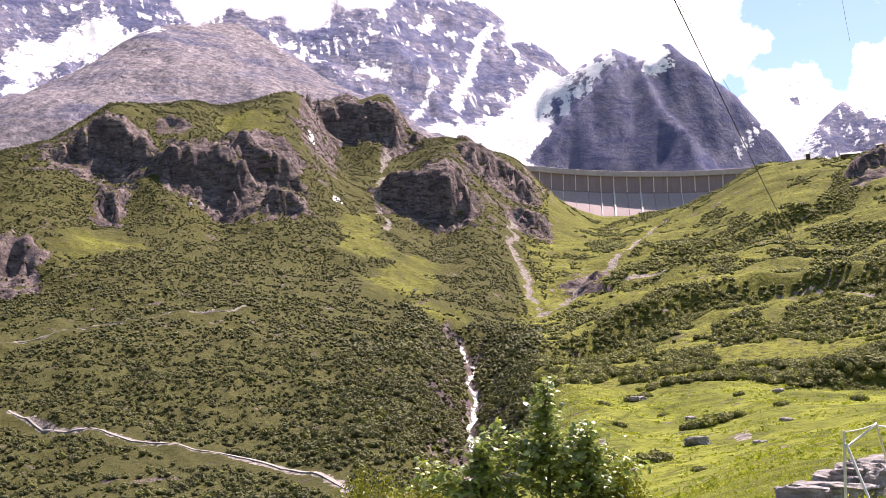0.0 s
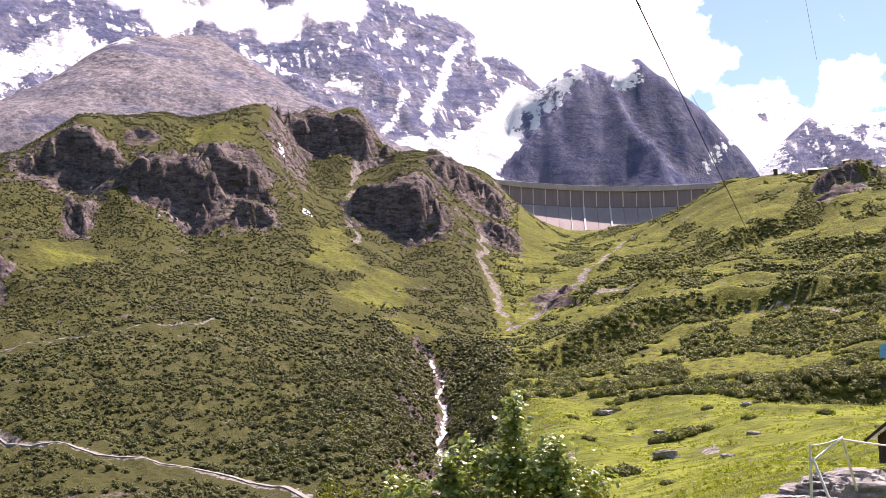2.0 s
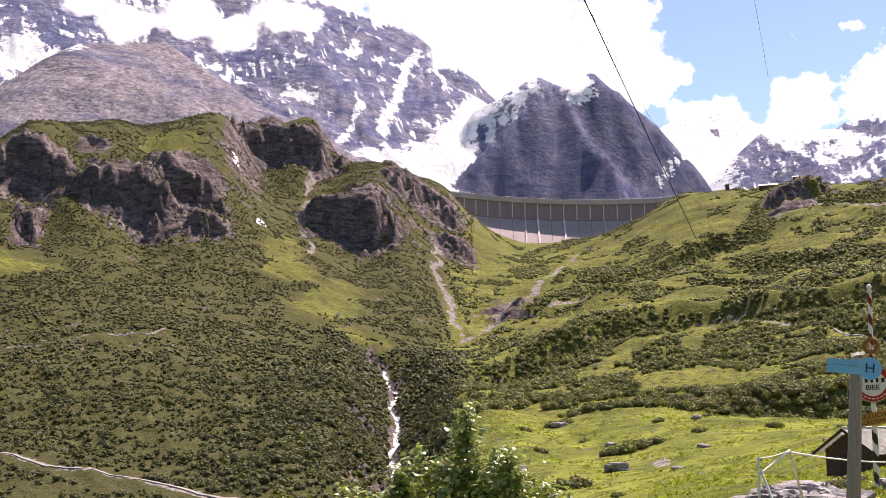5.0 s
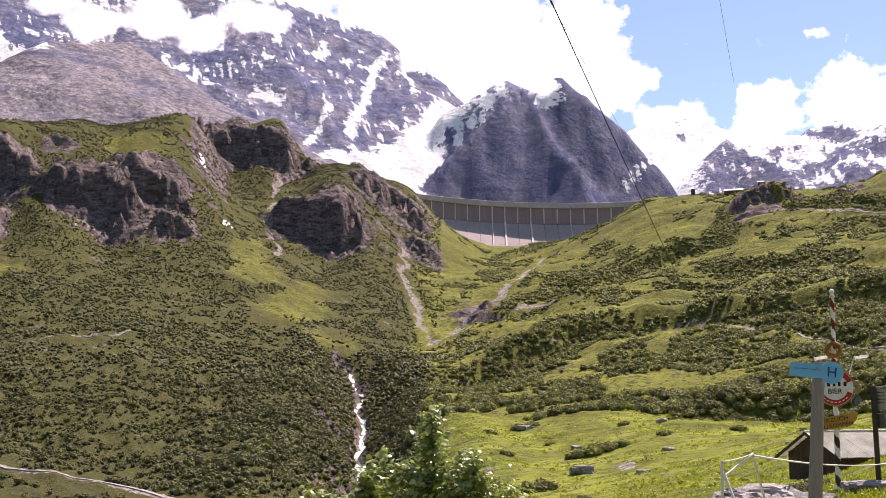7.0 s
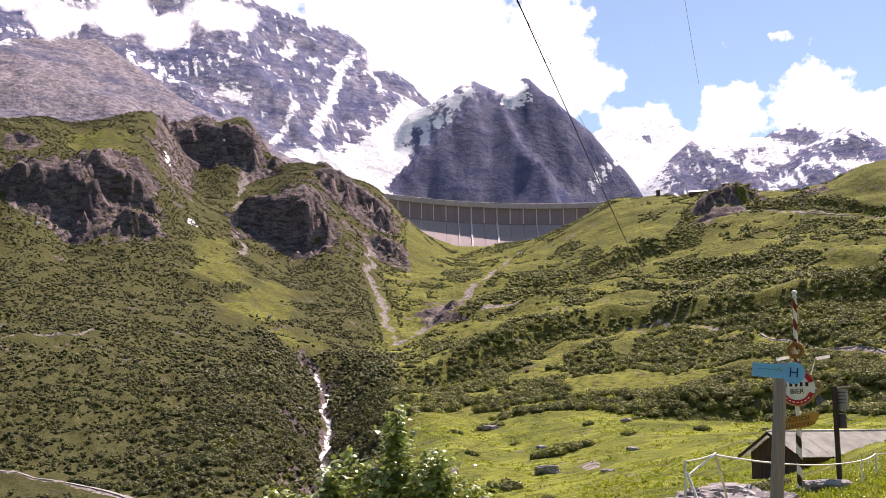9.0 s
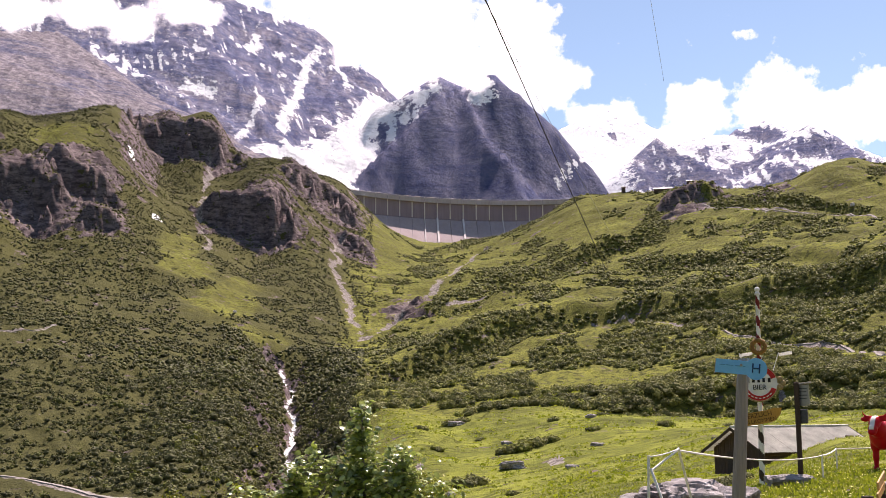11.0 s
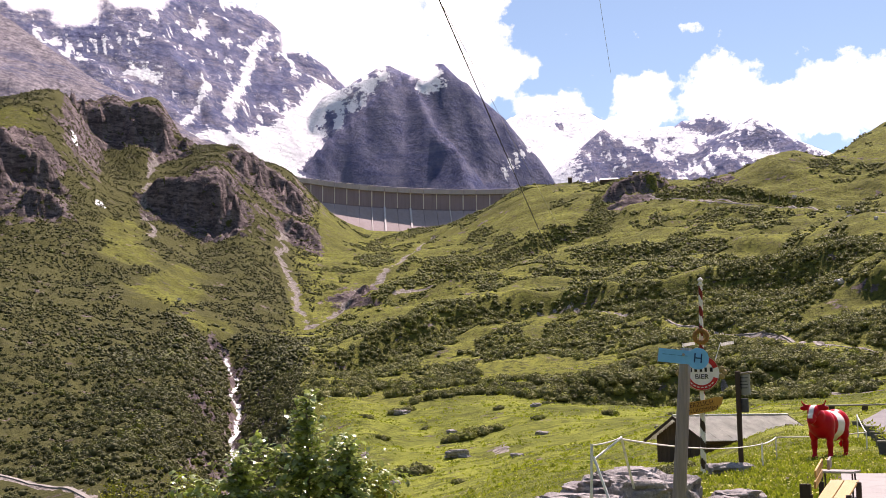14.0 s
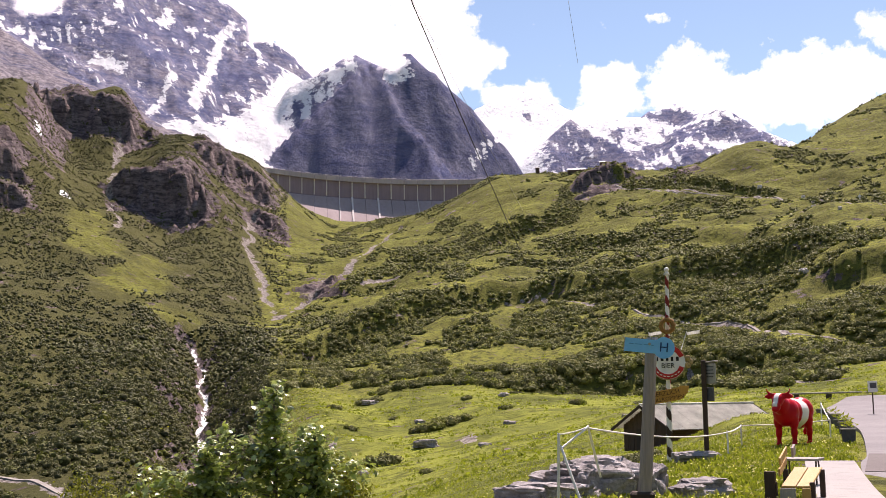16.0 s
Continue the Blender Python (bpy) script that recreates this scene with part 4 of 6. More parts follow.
def leafy(name, x, y, z, size, rng, leaves, material, label, category, leaf=0.42, core=0.8, flat=0.72, fine=1):
    """Shrubs: a ragged core with many small sprays of leaves standing out of it, all in one mesh."""
    n = len(x)
    iv, jf = lump(fine)
    base = np.stack([x, y, z], -1)
    wide = rng.uniform(0.8, 1.3, (n, 3)) * np.stack([size, size, size * flat], -1)
    tone = rng.uniform(0.0, 1.0, n)
    tip = rng.normal(size=(n, 3, 3))
    tip /= np.linalg.norm(tip, axis=-1, keepdims=True)
    swell = np.clip(np.einsum("vk,nmk->nvm", iv, tip), 0, 1) ** 2
    cv = iv[None] * (core * (0.78 + 0.3 * swell.max(-1) + rng.uniform(-0.08, 0.08, (n, len(iv))))[..., None])
    cv = base[:, None, :] + (cv + [0, 0, 0.45]) * wide[:, None, :]
    cf = jf[None] + (np.arange(n) * len(iv))[:, None, None]
    d = rng.normal(size=(n, leaves, 3))
    d[..., 2] = np.abs(d[..., 2]) * 1.2 - 0.35
    d /= np.linalg.norm(d, axis=-1, keepdims=True)
    centre = d * rng.uniform(0.8, 1.05, (n, leaves, 1)) + [0, 0, 0.45]
    facing = d + rng.normal(size=d.shape) * 0.55
    facing /= np.linalg.norm(facing, axis=-1, keepdims=True)
    u = np.cross(facing, rng.normal(size=d.shape))
    u /= np.linalg.norm(u, axis=-1, keepdims=True) + 1e-9
    w = np.cross(facing, u)
    s = leaf * rng.uniform(0.6, 1.3, (n, leaves, 1)) * np.minimum(1.0, 2.2 / size)[:, None, None]
    tri = np.stack([centre + u * s, centre - u * s * 0.6 + w * s * 0.8, centre - u * s * 0.6 - w * s * 0.8], 2)
    tv = base[:, None, None, :] + tri * wide[:, None, None, :]
    tf = np.arange(n * leaves * 3).reshape(-1, 3) + n * len(iv)
    verts = np.concatenate([cv.reshape(-1, 3), tv.reshape(-1, 3)])
    faces = np.concatenate([cf.reshape(-1, 3), tf])
    me = sheet(name, verts, faces, True)
    # cores get half the tone: a shrub's inner shade put into its colour
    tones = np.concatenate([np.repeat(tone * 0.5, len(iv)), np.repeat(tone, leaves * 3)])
    hue = rng.uniform(0.0, 1.0, n)
    hues = np.concatenate([np.repeat(hue, len(iv)), np.repeat(hue, leaves * 3)])
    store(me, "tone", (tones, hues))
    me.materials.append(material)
    return tagged(new(name, me), label, category, kind="stuff")


def plant_slopes():
    rng = np.random.default_rng(7)
    # candidates spread evenly over the two flanks of the valley
    n = 165000
    turn = np.radians(rng.uniform(-27.5, 28.5, n))
    dist = np.sqrt(rng.uniform(165.0 ** 2, 980.0 ** 2, n))
    x, y = np.sin(turn) * dist, np.cos(turn) * dist
    z, keep, size = thickets(x, y)
    ok = rng.uniform(0, 1, n) < keep
    x, y, z, size = x[ok], y[ok], z[ok], np.minimum(size[ok] * np.exp(rng.normal(size=ok.sum()) * 0.32), 1.45)
    d = np.hypot(x, y)
    west = x < -8
    alder, pine = "dense low green alder and alpenrose shrubs on the slope", "dark dwarf pine and alder thicket on the hillside"
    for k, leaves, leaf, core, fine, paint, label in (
            (west & (d < 400), 22, 0.27, 0.70, 1, west_dim_leaf, alder),
            (west & (d >= 400), 4, 0.45, 0.88, 0, west_dim_leaf, alder),
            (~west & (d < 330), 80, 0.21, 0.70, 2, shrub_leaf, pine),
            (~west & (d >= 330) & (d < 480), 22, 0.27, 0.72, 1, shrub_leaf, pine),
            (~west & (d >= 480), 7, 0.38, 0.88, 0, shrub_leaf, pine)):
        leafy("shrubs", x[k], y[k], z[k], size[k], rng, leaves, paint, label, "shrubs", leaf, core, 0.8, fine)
    return len(x)


shrub_count = plant_slopes()


# ---------------------------------------------------------------- near things
def words(name, text, size, m, material, parent, depth=0.004):
    """Lettering as a mesh, centred on m, reading along x, facing -y."""
    cu = bpy.data.curves.new(name, "FONT")
    cu.body, cu.size, cu.extrude = text, size, depth
    cu.align_x, cu.align_y = "CENTER", "CENTER"
    tmp = bpy.data.objects.new(name, cu)
    me = bpy.data.meshes.new_from_object(tmp)
    bpy.data.objects.remove(tmp)
    me.materials.append(material)
    ob = new(name, me)
    ob.parent = parent
    ob.matrix_local = m @ pose(0, 0, 0, 90)
    return ob


def plate(name, outline, thick, m, material, parent, label=""):
    """A flat board cut to an outline in x and z, facing -y."""
    bm = bmesh.new()
    vs = [bm.verts.new((x, 0, z)) for x, z in outline]
    f = bm.faces.new(vs)
    r = bmesh.ops.extrude_face_region(bm, geom=[f])
    bmesh.ops.translate(bm, verts=[v for v in r["geom"] if isinstance(v, bmesh.types.BMVert)], vec=(0, thick, 0))
    bmesh.ops.transform(bm, matrix=m, verts=bm.verts)
    return link(name, bm, material, parent, label)


def arc(cx, cz, r, a0, a1, n):
    return [(cx + r * math.cos(radians(a0 + (a1 - a0) * i / n)), cz + r * math.sin(radians(a0 + (a1 - a0) * i / n))) for i in range(n + 1)]


def facing(x, y, z, turn=0.0):
    """A pose at that place whose -y side looks back along the view from the terrace."""
    return pose(x, y, z, 0, 0, -math.degrees(math.atan2(x, y)) + turn)


def build_signpost():
    post = empty("signpost", facing(4.76, 16.3, 0.05), "weathered wooden signpost with a sky blue arrow board", "signpost")
    bm = bmesh.new()
    rows, sides = 14, 12
    rings_ = []
    for i in range(rows + 1):
        h = -0.2 + 2.70 * i / rows
        r = 0.098 - 0.018 * i / rows
        ring = []
        for k in range(sides):
            a = 2 * math.pi * k / sides
            rr = r * (1 + 0.05 * math.sin(3 * a + i * 0.4) + random.uniform(-0.02, 0.02))
            ring.append(bm.verts.new((rr * math.cos(a) + h * 0.085, rr * math.sin(a), h)))
        rings_.append(ring)
    for a, b in zip(rings_[:-1], rings_[1:]):
        for k in range(sides):
            bm.faces.new((a[k], a[(k + 1) % sides], b[(k + 1) % sides], b[k]))
    bm.faces.new(rings_[-1])
    link("post", bm, grey_wood, post)
    bm = bmesh.new()
    box(bm, 0.34, 0.3, 0.42, pose(0, 0, 0.16), 0.03)
    link("base_collar", bm, dark_wood, post, "dark wooden collar at the foot")
    # board: a long tongue with a round end
    m = pose(0.18, -0.115, 2.37, 0, 6.5, 0) @ pose(0, 0, 0, 0, 0, 4) @ Matrix.Scale(0.7, 4)
    outline = [(-0.52, -0.13), (0.10, -0.13)] + arc(0.27, 0.0, 0.215, -145, 145, 18) + [(0.10, 0.14), (-0.50, 0.14)]
    board = plate("arrow_board", outline, 0.025, m, blue_paint, post, "sky blue arrow board")
    words("letter", "H", 0.27, m @ pose(0.27, -0.006, 0.0), navy_paint, board)
    for k, (x0, w) in enumerate([(-0.38, 0.10), (-0.24, 0.14), (-0.07, 0.12), (0.04, 0.05)]):
        bm = bmesh.new()
        box(bm, w, 0.004, 0.014, m @ pose(x0, -0.004, 0.03))
        link("text_bar", bm, faint_blue, board)
    bm = bmesh.new()
    box(bm, 0.012, 0.03, 0.30, m @ pose(-0.515, 0.012, 0), 0.003)
    link("end_cap", bm, grey_metal, board)
    bm = bmesh.new()
    for dx in (0.0,):
        tube(bm, m @ Vector((-0.02, -0.02, 0.05)), m @ Vector((-0.02, 0.06, 0.05)), 0.02, sides=8)
    link("bolt", bm, grey_metal, board)


def build_maypole():
    base = (12.08, 38.1, level(12.08, 38.1))
    pole = empty("maypole", facing(*base), "striped red and white maypole with an inn sign", "maypole")
    top, sides = 5.86 - base[2], 16
    for name, z0, z1, paint in (("pole", 2.2, top, maroon_paint), ("lower_pole", -0.15, 2.2, dark_wood)):
        bm = bmesh.new()
        rows = int((z1 - z0) / 0.05)
        prev = None
        for i in range(rows + 1):
            z = z0 + (z1 - z0) * i / rows
            r = 0.095 - 0.032 * z / top
            lean = 0.022 * z
            ring = [bm.verts.new((r * math.cos(2 * math.pi * k / sides) + lean, r * math.sin(2 * math.pi * k / sides), z)) for k in range(sides)]
            if prev:
                for k in range(sides):
                    f = bm.faces.new((prev[k], prev[(k + 1) % sides], ring[(k + 1) % sides], ring[k]))
                    f.material_index = int(math.floor(2 * (k / sides + z / 0.62))) % 2
                    f.smooth = True
            prev = ring
        bm.faces.new(prev)
        ob = link(name, bm, paint, pole)
        ob.data.materials.append(white_paint)
    bm = bmesh.new()
    tx = 0.022 * top
    bmesh.ops.create_uvsphere(bm, u_segments=12, v_segments=8, radius=0.085, matrix=pose(tx, 0, top + 0.16))
    tube(bm, (tx, 0, top - 0.02), (tx, 0, top + 0.12), 0.11, 0.04, 10)
    link("finial", bm, white_paint, pole, "white knob on the tip", True)
    bm = bmesh.new()
    ring = []
    for i in range(28):
        a = 2 * math.pi * i / 28
        row = []
        for k in range(8):
            b = 2 * math.pi * k / 8
            rr = 0.2 + (0.075 + 0.014 * math.sin(i * 2.3 + k)) * math.cos(b)
            row.append(bm.verts.new((0.085 + rr * math.cos(a), -0.13 + 0.08 * math.sin(b), 4.14 - base[2] + rr * math.sin(a))))
        ring.append(row)
    for i in range(28):
        for k in range(8):
            bm.faces.new((ring[i][k], ring[i][(k + 1) % 8], ring[(i + 1) % 28][(k + 1) % 8], ring[(i + 1) % 28][k]))
    link("wreath", bm, straw, pole, "brown straw wreath", True)
    for s, tip in ((1, 0.62), (-1, -0.62)):
        bm = bmesh.new()
        a = Vector((0.09 + s * 0.42, -0.02, 3.35 - base[2]))
        b = Vector((0.09 + s * 0.62, -0.02, 3.95 - base[2]))
        tube(bm, (0.09, -0.02, 3.2 - base[2]), a, 0.018, sides=6)
        tube(bm, a, b, 0.014, sides=6)
        fl = link("flag_staff", bm, white_paint, pole)
        bm = bmesh.new()
        cols = 8
        grid = [[bm.verts.new((b.x + 0.42 * i / cols, b.y + 0.03 * math.sin(i * 1.1), b.z - 0.03 - 0.1 * j + 0.06 * i / cols)) for j in range(2)] for i in range(cols + 1)]
        for i in range(cols):
            bm.faces.new((grid[i][0], grid[i + 1][0], grid[i + 1][1], grid[i][1]))
        solid = bmesh.ops.solidify(bm, geom=bm.faces[:], thickness=0.006)
        link("flag", bm, white_paint, fl, "small white flag")
    # round inn sign
    zc = 2.95 - base[2]
    m = pose(0.06, -0.2, zc, 0, 0, 6)
    sign = plate("inn_sign", arc(0, 0, 0.60, 0, 352, 44), 0.06, m, white_paint, pole, "round white sign with red bands")

    def band(name, r0, r1, a0, a1, y, paint, n=24):
        plate(name, arc(0, 0, r1, a0, a1, n) + arc(0, 0, r0, a1, a0, n), 0.012, m @ pose(0, y, 0), paint, sign)

    band("red_band", 0.40, 0.555, 200, 340, -0.014, red_paint)
    band("red_band", 0.40, 0.555, 20, 160, -0.014, red_paint)
    band("gold_rim", 0.565, 0.60, 0, 355, -0.012, gold_paint, 40)
    words("letters", "BIER", 0.23, m @ pose(0, -0.014, -0.13), black_paint, sign, 0.006)
    for x0, w in ((-0.38, 0.14), (-0.2, 0.15), (-0.02, 0.13), (0.15, 0.13), (0.34, 0.15)):
        bm = bmesh.new()
        box(bm, w * 0.62, 0.01, 0.14, m @ pose(x0 * 0.92, -0.012, 0.1), 0.004)
        link("text_bar", bm, black_paint, sign)
    for i in range(7):
        bm = bmesh.new()
        a = radians(225 + 15 * i)
        box(bm, 0.075, 0.008, 0.03, m @ pose(0.478 * math.cos(a), -0.03, 0.478 * math.sin(a), 0, 270 - math.degrees(a), 0))
        link("text_bar", bm, white_paint, sign)
    for s in (1, -1):
        for k, (dx, dz) in enumerate(((0.66, 0.12), (0.74, 0.0), (0.66, -0.12))):
            bm = bmesh.new()
            bmesh.ops.create_uvsphere(bm, u_segments=10, v_segments=6, radius=0.1, matrix=m @ pose(s * dx, 0.03, dz) @ Matrix.Diagonal((1, 0.4, 1, 1)))
            link("ornament", bm, gold_paint, sign, "dull gold scroll", True)
    # welcome board
    m2 = pose(0.06, -0.16, 1.86 - base[2], 0, -9, 6)
    outline = [(-0.62, -0.2), (0.3, -0.2), (0.42, -0.17), (0.62, 0.0), (0.7, 0.2), (0.45, 0.24), (0.2, 0.2), (-0.62, 0.2)]
    board = plate("welcome_board", outline, 0.05, m2, amber_wood, pole, "amber wooden board with dark lettering")
    words("letters", "HERZLICH", 0.2, m2 @ pose(-0.1, -0.008, 0.085), brown_letter, board)
    words("letters", "WILLKOMMEN", 0.17, m2 @ pose(-0.08, -0.008, -0.1), brown_letter, board)
    bm = bmesh.new()
    box(bm, 0.12, 0.1, 0.3, pose(0.05, -0.1, 2.2 - base[2]), 0.01)
    link("bracket", bm, white_paint, pole)


def build_notice_post():
    z = level(12.23, 34.9)
    post = empty("notice_post", facing(12.23, 34.9, z), "dark wooden post with a narrow grey notice board", "signpost")
    bm = bmesh.new()
    box(bm, 0.15, 0.15, 3.1, pose(0, 0, 1.35), 0.02)
    link("post", bm, dark_wood, post)
    m = pose(0.2, -0.06, 2.5, 0, 0, -40)
    bm = bmesh.new()
    box(bm, 0.4, 0.05, 0.62, m, 0.01)
    b = link("notice_board", bm, grey_metal, post, "grey notice board under a small cap")
    bm = bmesh.new()
    box(bm, 0.5, 0.16, 0.05, m @ pose(0, 0, 0.34, 0, -6, 0), 0.01)
    link("cap", bm, pale_wood, b)
    for k in range(4):
        bm = bmesh.new()
        box(bm, 0.3 - 0.05 * (k % 2), 0.006, 0.03, m @ pose(0, -0.03, 0.2 - 0.1 * k))
        link("text_bar", bm, pot_grey, b)
    bm = bmesh.new()
    box(bm, 0.3, 0.04, 0.42, m @ pose(-0.04, 0, -0.62), 0.01)
    link("lower_board", bm, pot_grey, post, "dark lower board")


def build_hut():
    ux, uy = 0.945, 0.326
    hut = empty("hut", Matrix(((ux, -uy, 0, 22.4), (uy, ux, 0, 76.8), (0, 0, 1, -1.6), (0, 0, 0, 1))), "low brown timber barn with a grey sheet roof", "barn")
    L, half, ridge, eave = 9.6, 3.35, 3.08, 1.5
    # local: x along the ridge, -y towards the valley's terrace
    for name, y in (("front_wall", -2.6), ("rear_wall", 2.6)):
        w = None
        for k in range(7):
            bm = bmesh.new()
            box(bm, L - 1.1, 0.16 + random.uniform(-0.02, 0.02), 0.235, pose(L / 2, y + random.uniform(-0.01, 0.01), 0.1 + 0.245 * k), 0.03)
            ob = link("wall_beam" if w else name, bm, hut_wood, w or hut)
            w = w or ob
    for name, x in (("gable_wall", 0.55), ("rear_gable_wall", L - 0.55)):
        w = None
        for k in range(22):
            y = -2.55 + 5.1 * (k + 0.5) / 22
            top = 0.0 + eave + (ridge - eave) * (1 - abs(y) / half) - 0.12
            bm = bmesh.new()
            box(bm, 0.09, 0.215, top, pose(x + random.uniform(-0.015, 0.015), y, top / 2), 0.008)
            ob = link("wall_board" if w else name, bm, hut_wood, w or hut)
            w = w or ob
    bm = bmesh.new()
    box(bm, 0.06, 1.0, 1.5, pose(0.46, 0.5, 0.75), 0.01)
    d = link("door", bm, dark_wood, hut, "dark plank door")
    bm = bmesh.new()
    box(bm, 0.05, 0.12, 0.04, pose(0.41, 0.15, 0.75), 0.01)
    link("latch", bm, grey_metal, d)
    pitch = math.degrees(math.atan2(ridge - eave, half))
    run = math.hypot(half, ridge - eave)
    for s, name in ((-1, "front_roof"), (1, "rear_roof")):
        roof = None
        n = 16
        for k in range(n):
            bm = bmesh.new()
            wdt = L / n
            # corrugated sheet
            prof = [(i * wdt / 12, 0.024 * math.sin(i * math.pi / 2)) for i in range(13)]
            a = [bm.verts.new((x, 0, z)) for x, z in prof]
            b = [bm.verts.new((x, s * (run + random.uniform(-0.02, 0.04)), z)) for x, z in prof]
            for i in range(12):
                bm.faces.new((a[i], a[i + 1], b[i + 1], b[i]))
            bmesh.ops.solidify(bm, geom=bm.faces[:], thickness=0.015)
            bmesh.ops.transform(bm, matrix=pose(k * wdt, 0, ridge + random.uniform(-0.008, 0.008), -s * pitch, 0, 0), verts=bm.verts)
            ob = link("roof_sheet" if roof else name, bm, roof_sheet, roof or hut, "" if roof else "grey corrugated roof")
            roof = roof or ob
    for s in (-1, 1):
        for x in (0.02, L - 0.02):
            bm = bmesh.new()
            box(bm, 0.06, run + 0.05, 0.2, pose(x, s * half / 2, (ridge + eave) / 2 - 0.1, -s * pitch, 0, 0), 0.01)
            link("barge_board", bm, dark_wood, hut)
    bm = bmesh.new()
    box(bm, 0.5, 0.45, 0.12, pose(L * 0.86, -1.7, ridge - 1.7 * math.tan(radians(pitch)) + 0.06, pitch, 0, 0), 0.02)
    link("roof_hatch", bm, dark_wood, hut, "small dark roof hatch")
    bm = bmesh.new()
    tube(bm, (0, 0, ridge + 0.03), (L, 0, ridge + 0.03), 0.07, sides=8)
    link("ridge_cap", bm, roof_sheet, hut)


def spline_tube(name, pts, radius, material, parent=None, label="", sag=0.0, n=24):
    """A hanging cord: one swept tube."""
    bm = bmesh.new()
    a, b = Vector(pts[0]), Vector(pts[1])
    side = (b - a).cross(Vector((0, 0, 1))).normalized()
    up = side.cross(b - a).normalized()
    prev = None
    for i in range(n + 1):
        t = i / n
        p = a.lerp(b, t) - Vector((0, 0, sag * 4 * t * (1 - t)))
        ring = [bm.verts.new(p + (side * math.cos(k * math.pi / 3) + up * math.sin(k * math.pi / 3)) * radius) for k in range(6)]
        if prev:
            for k in range(6):
                bm.faces.new((prev[k], prev[(k + 1) % 6], ring[(k + 1) % 6], ring[k]))
        prev = ring
    return link(name, bm, material, parent, label, True)


def build_fence():
    fence = empty("rope_fence", pose(3.86, 17.58, 0.1), "white pole and cord fence along the terrace edge", "fence")
    inv = fence.matrix_world.inverted()

    def bar(a, b, r, name="rail", label=""):
        bm = bmesh.new()
        tube(bm, inv @ Vector(a), inv @ Vector(b), r, sides=8)
        return link(name, bm, white_paint, fence, label)

    bar((3.84, 17.59, -0.1), (3.88, 17.58, 1.21), 0.021, "post", "white pole")
    bar((4.12, 17.1, 0.1), (3.90, 17.56, 1.02), 0.02, "brace")
    bar((3.89, 17.58, 0.97), (4.43, 17.96, 1.29), 0.018, "rail")
    bar((4.72, 18.45, 0.5), (4.42, 17.96, 1.3), 0.021, "post", "white pole")
    stops = [(4.42, 17.96, 1.27), (12.82, 34.71, 0.72), (15.2, 39.8, 0.80), (19.4, 41.9, 0.9), (22.6, 49.6, 1.5)]
    for x, y, z in stops[1:]:
        g = level(x, y)
        bar((x, y, g - 0.1), (x, y, max(z, g + 0.5) + 0.04), 0.03, "post", "white pole")
    for k, (a, b) in enumerate(zip(stops[:-1], stops[1:])):
        spline_tube("cord", (inv @ Vector(a), inv @ Vector(b)), 0.016 if k == 0 else 0.024, rope_white, fence, sag=0.14 if k == 0 else 0.04)
    spline_tube("cord", (inv @ Vector((3.88, 17.58, 1.19)), inv @ Vector((4.42, 17.96, 1.29))), 0.012, rope_white, fence, sag=0.02)


def rock_mesh(sx, sy, sz, seed, rough=0.22):
    """A broken, slabby boulder resting on its base."""
    bm = bmesh.new()
    bmesh.ops.create_icosphere(bm, subdivisions=4, radius=1.0)
    off = Vector((seed * 3.7, seed * 1.3, seed * 2.1))
    for v in bm.verts:
        p = v.co.copy()
        q = Vector([math.copysign(abs(c) ** 0.6, c) for c in p])
        n = noise.fractal(p * 1.1 + off, 0.8, 2.0, 5) * rough + noise.noise(p * 5 + off) * 0.05
        cut = noise.cell(p * 1.7 + off) * 0.16
        q = q * (1 + n + cut)
        v.co = Vector((q.x * sx, q.y * sy, max(q.z, -0.55) * sz))
    return bm


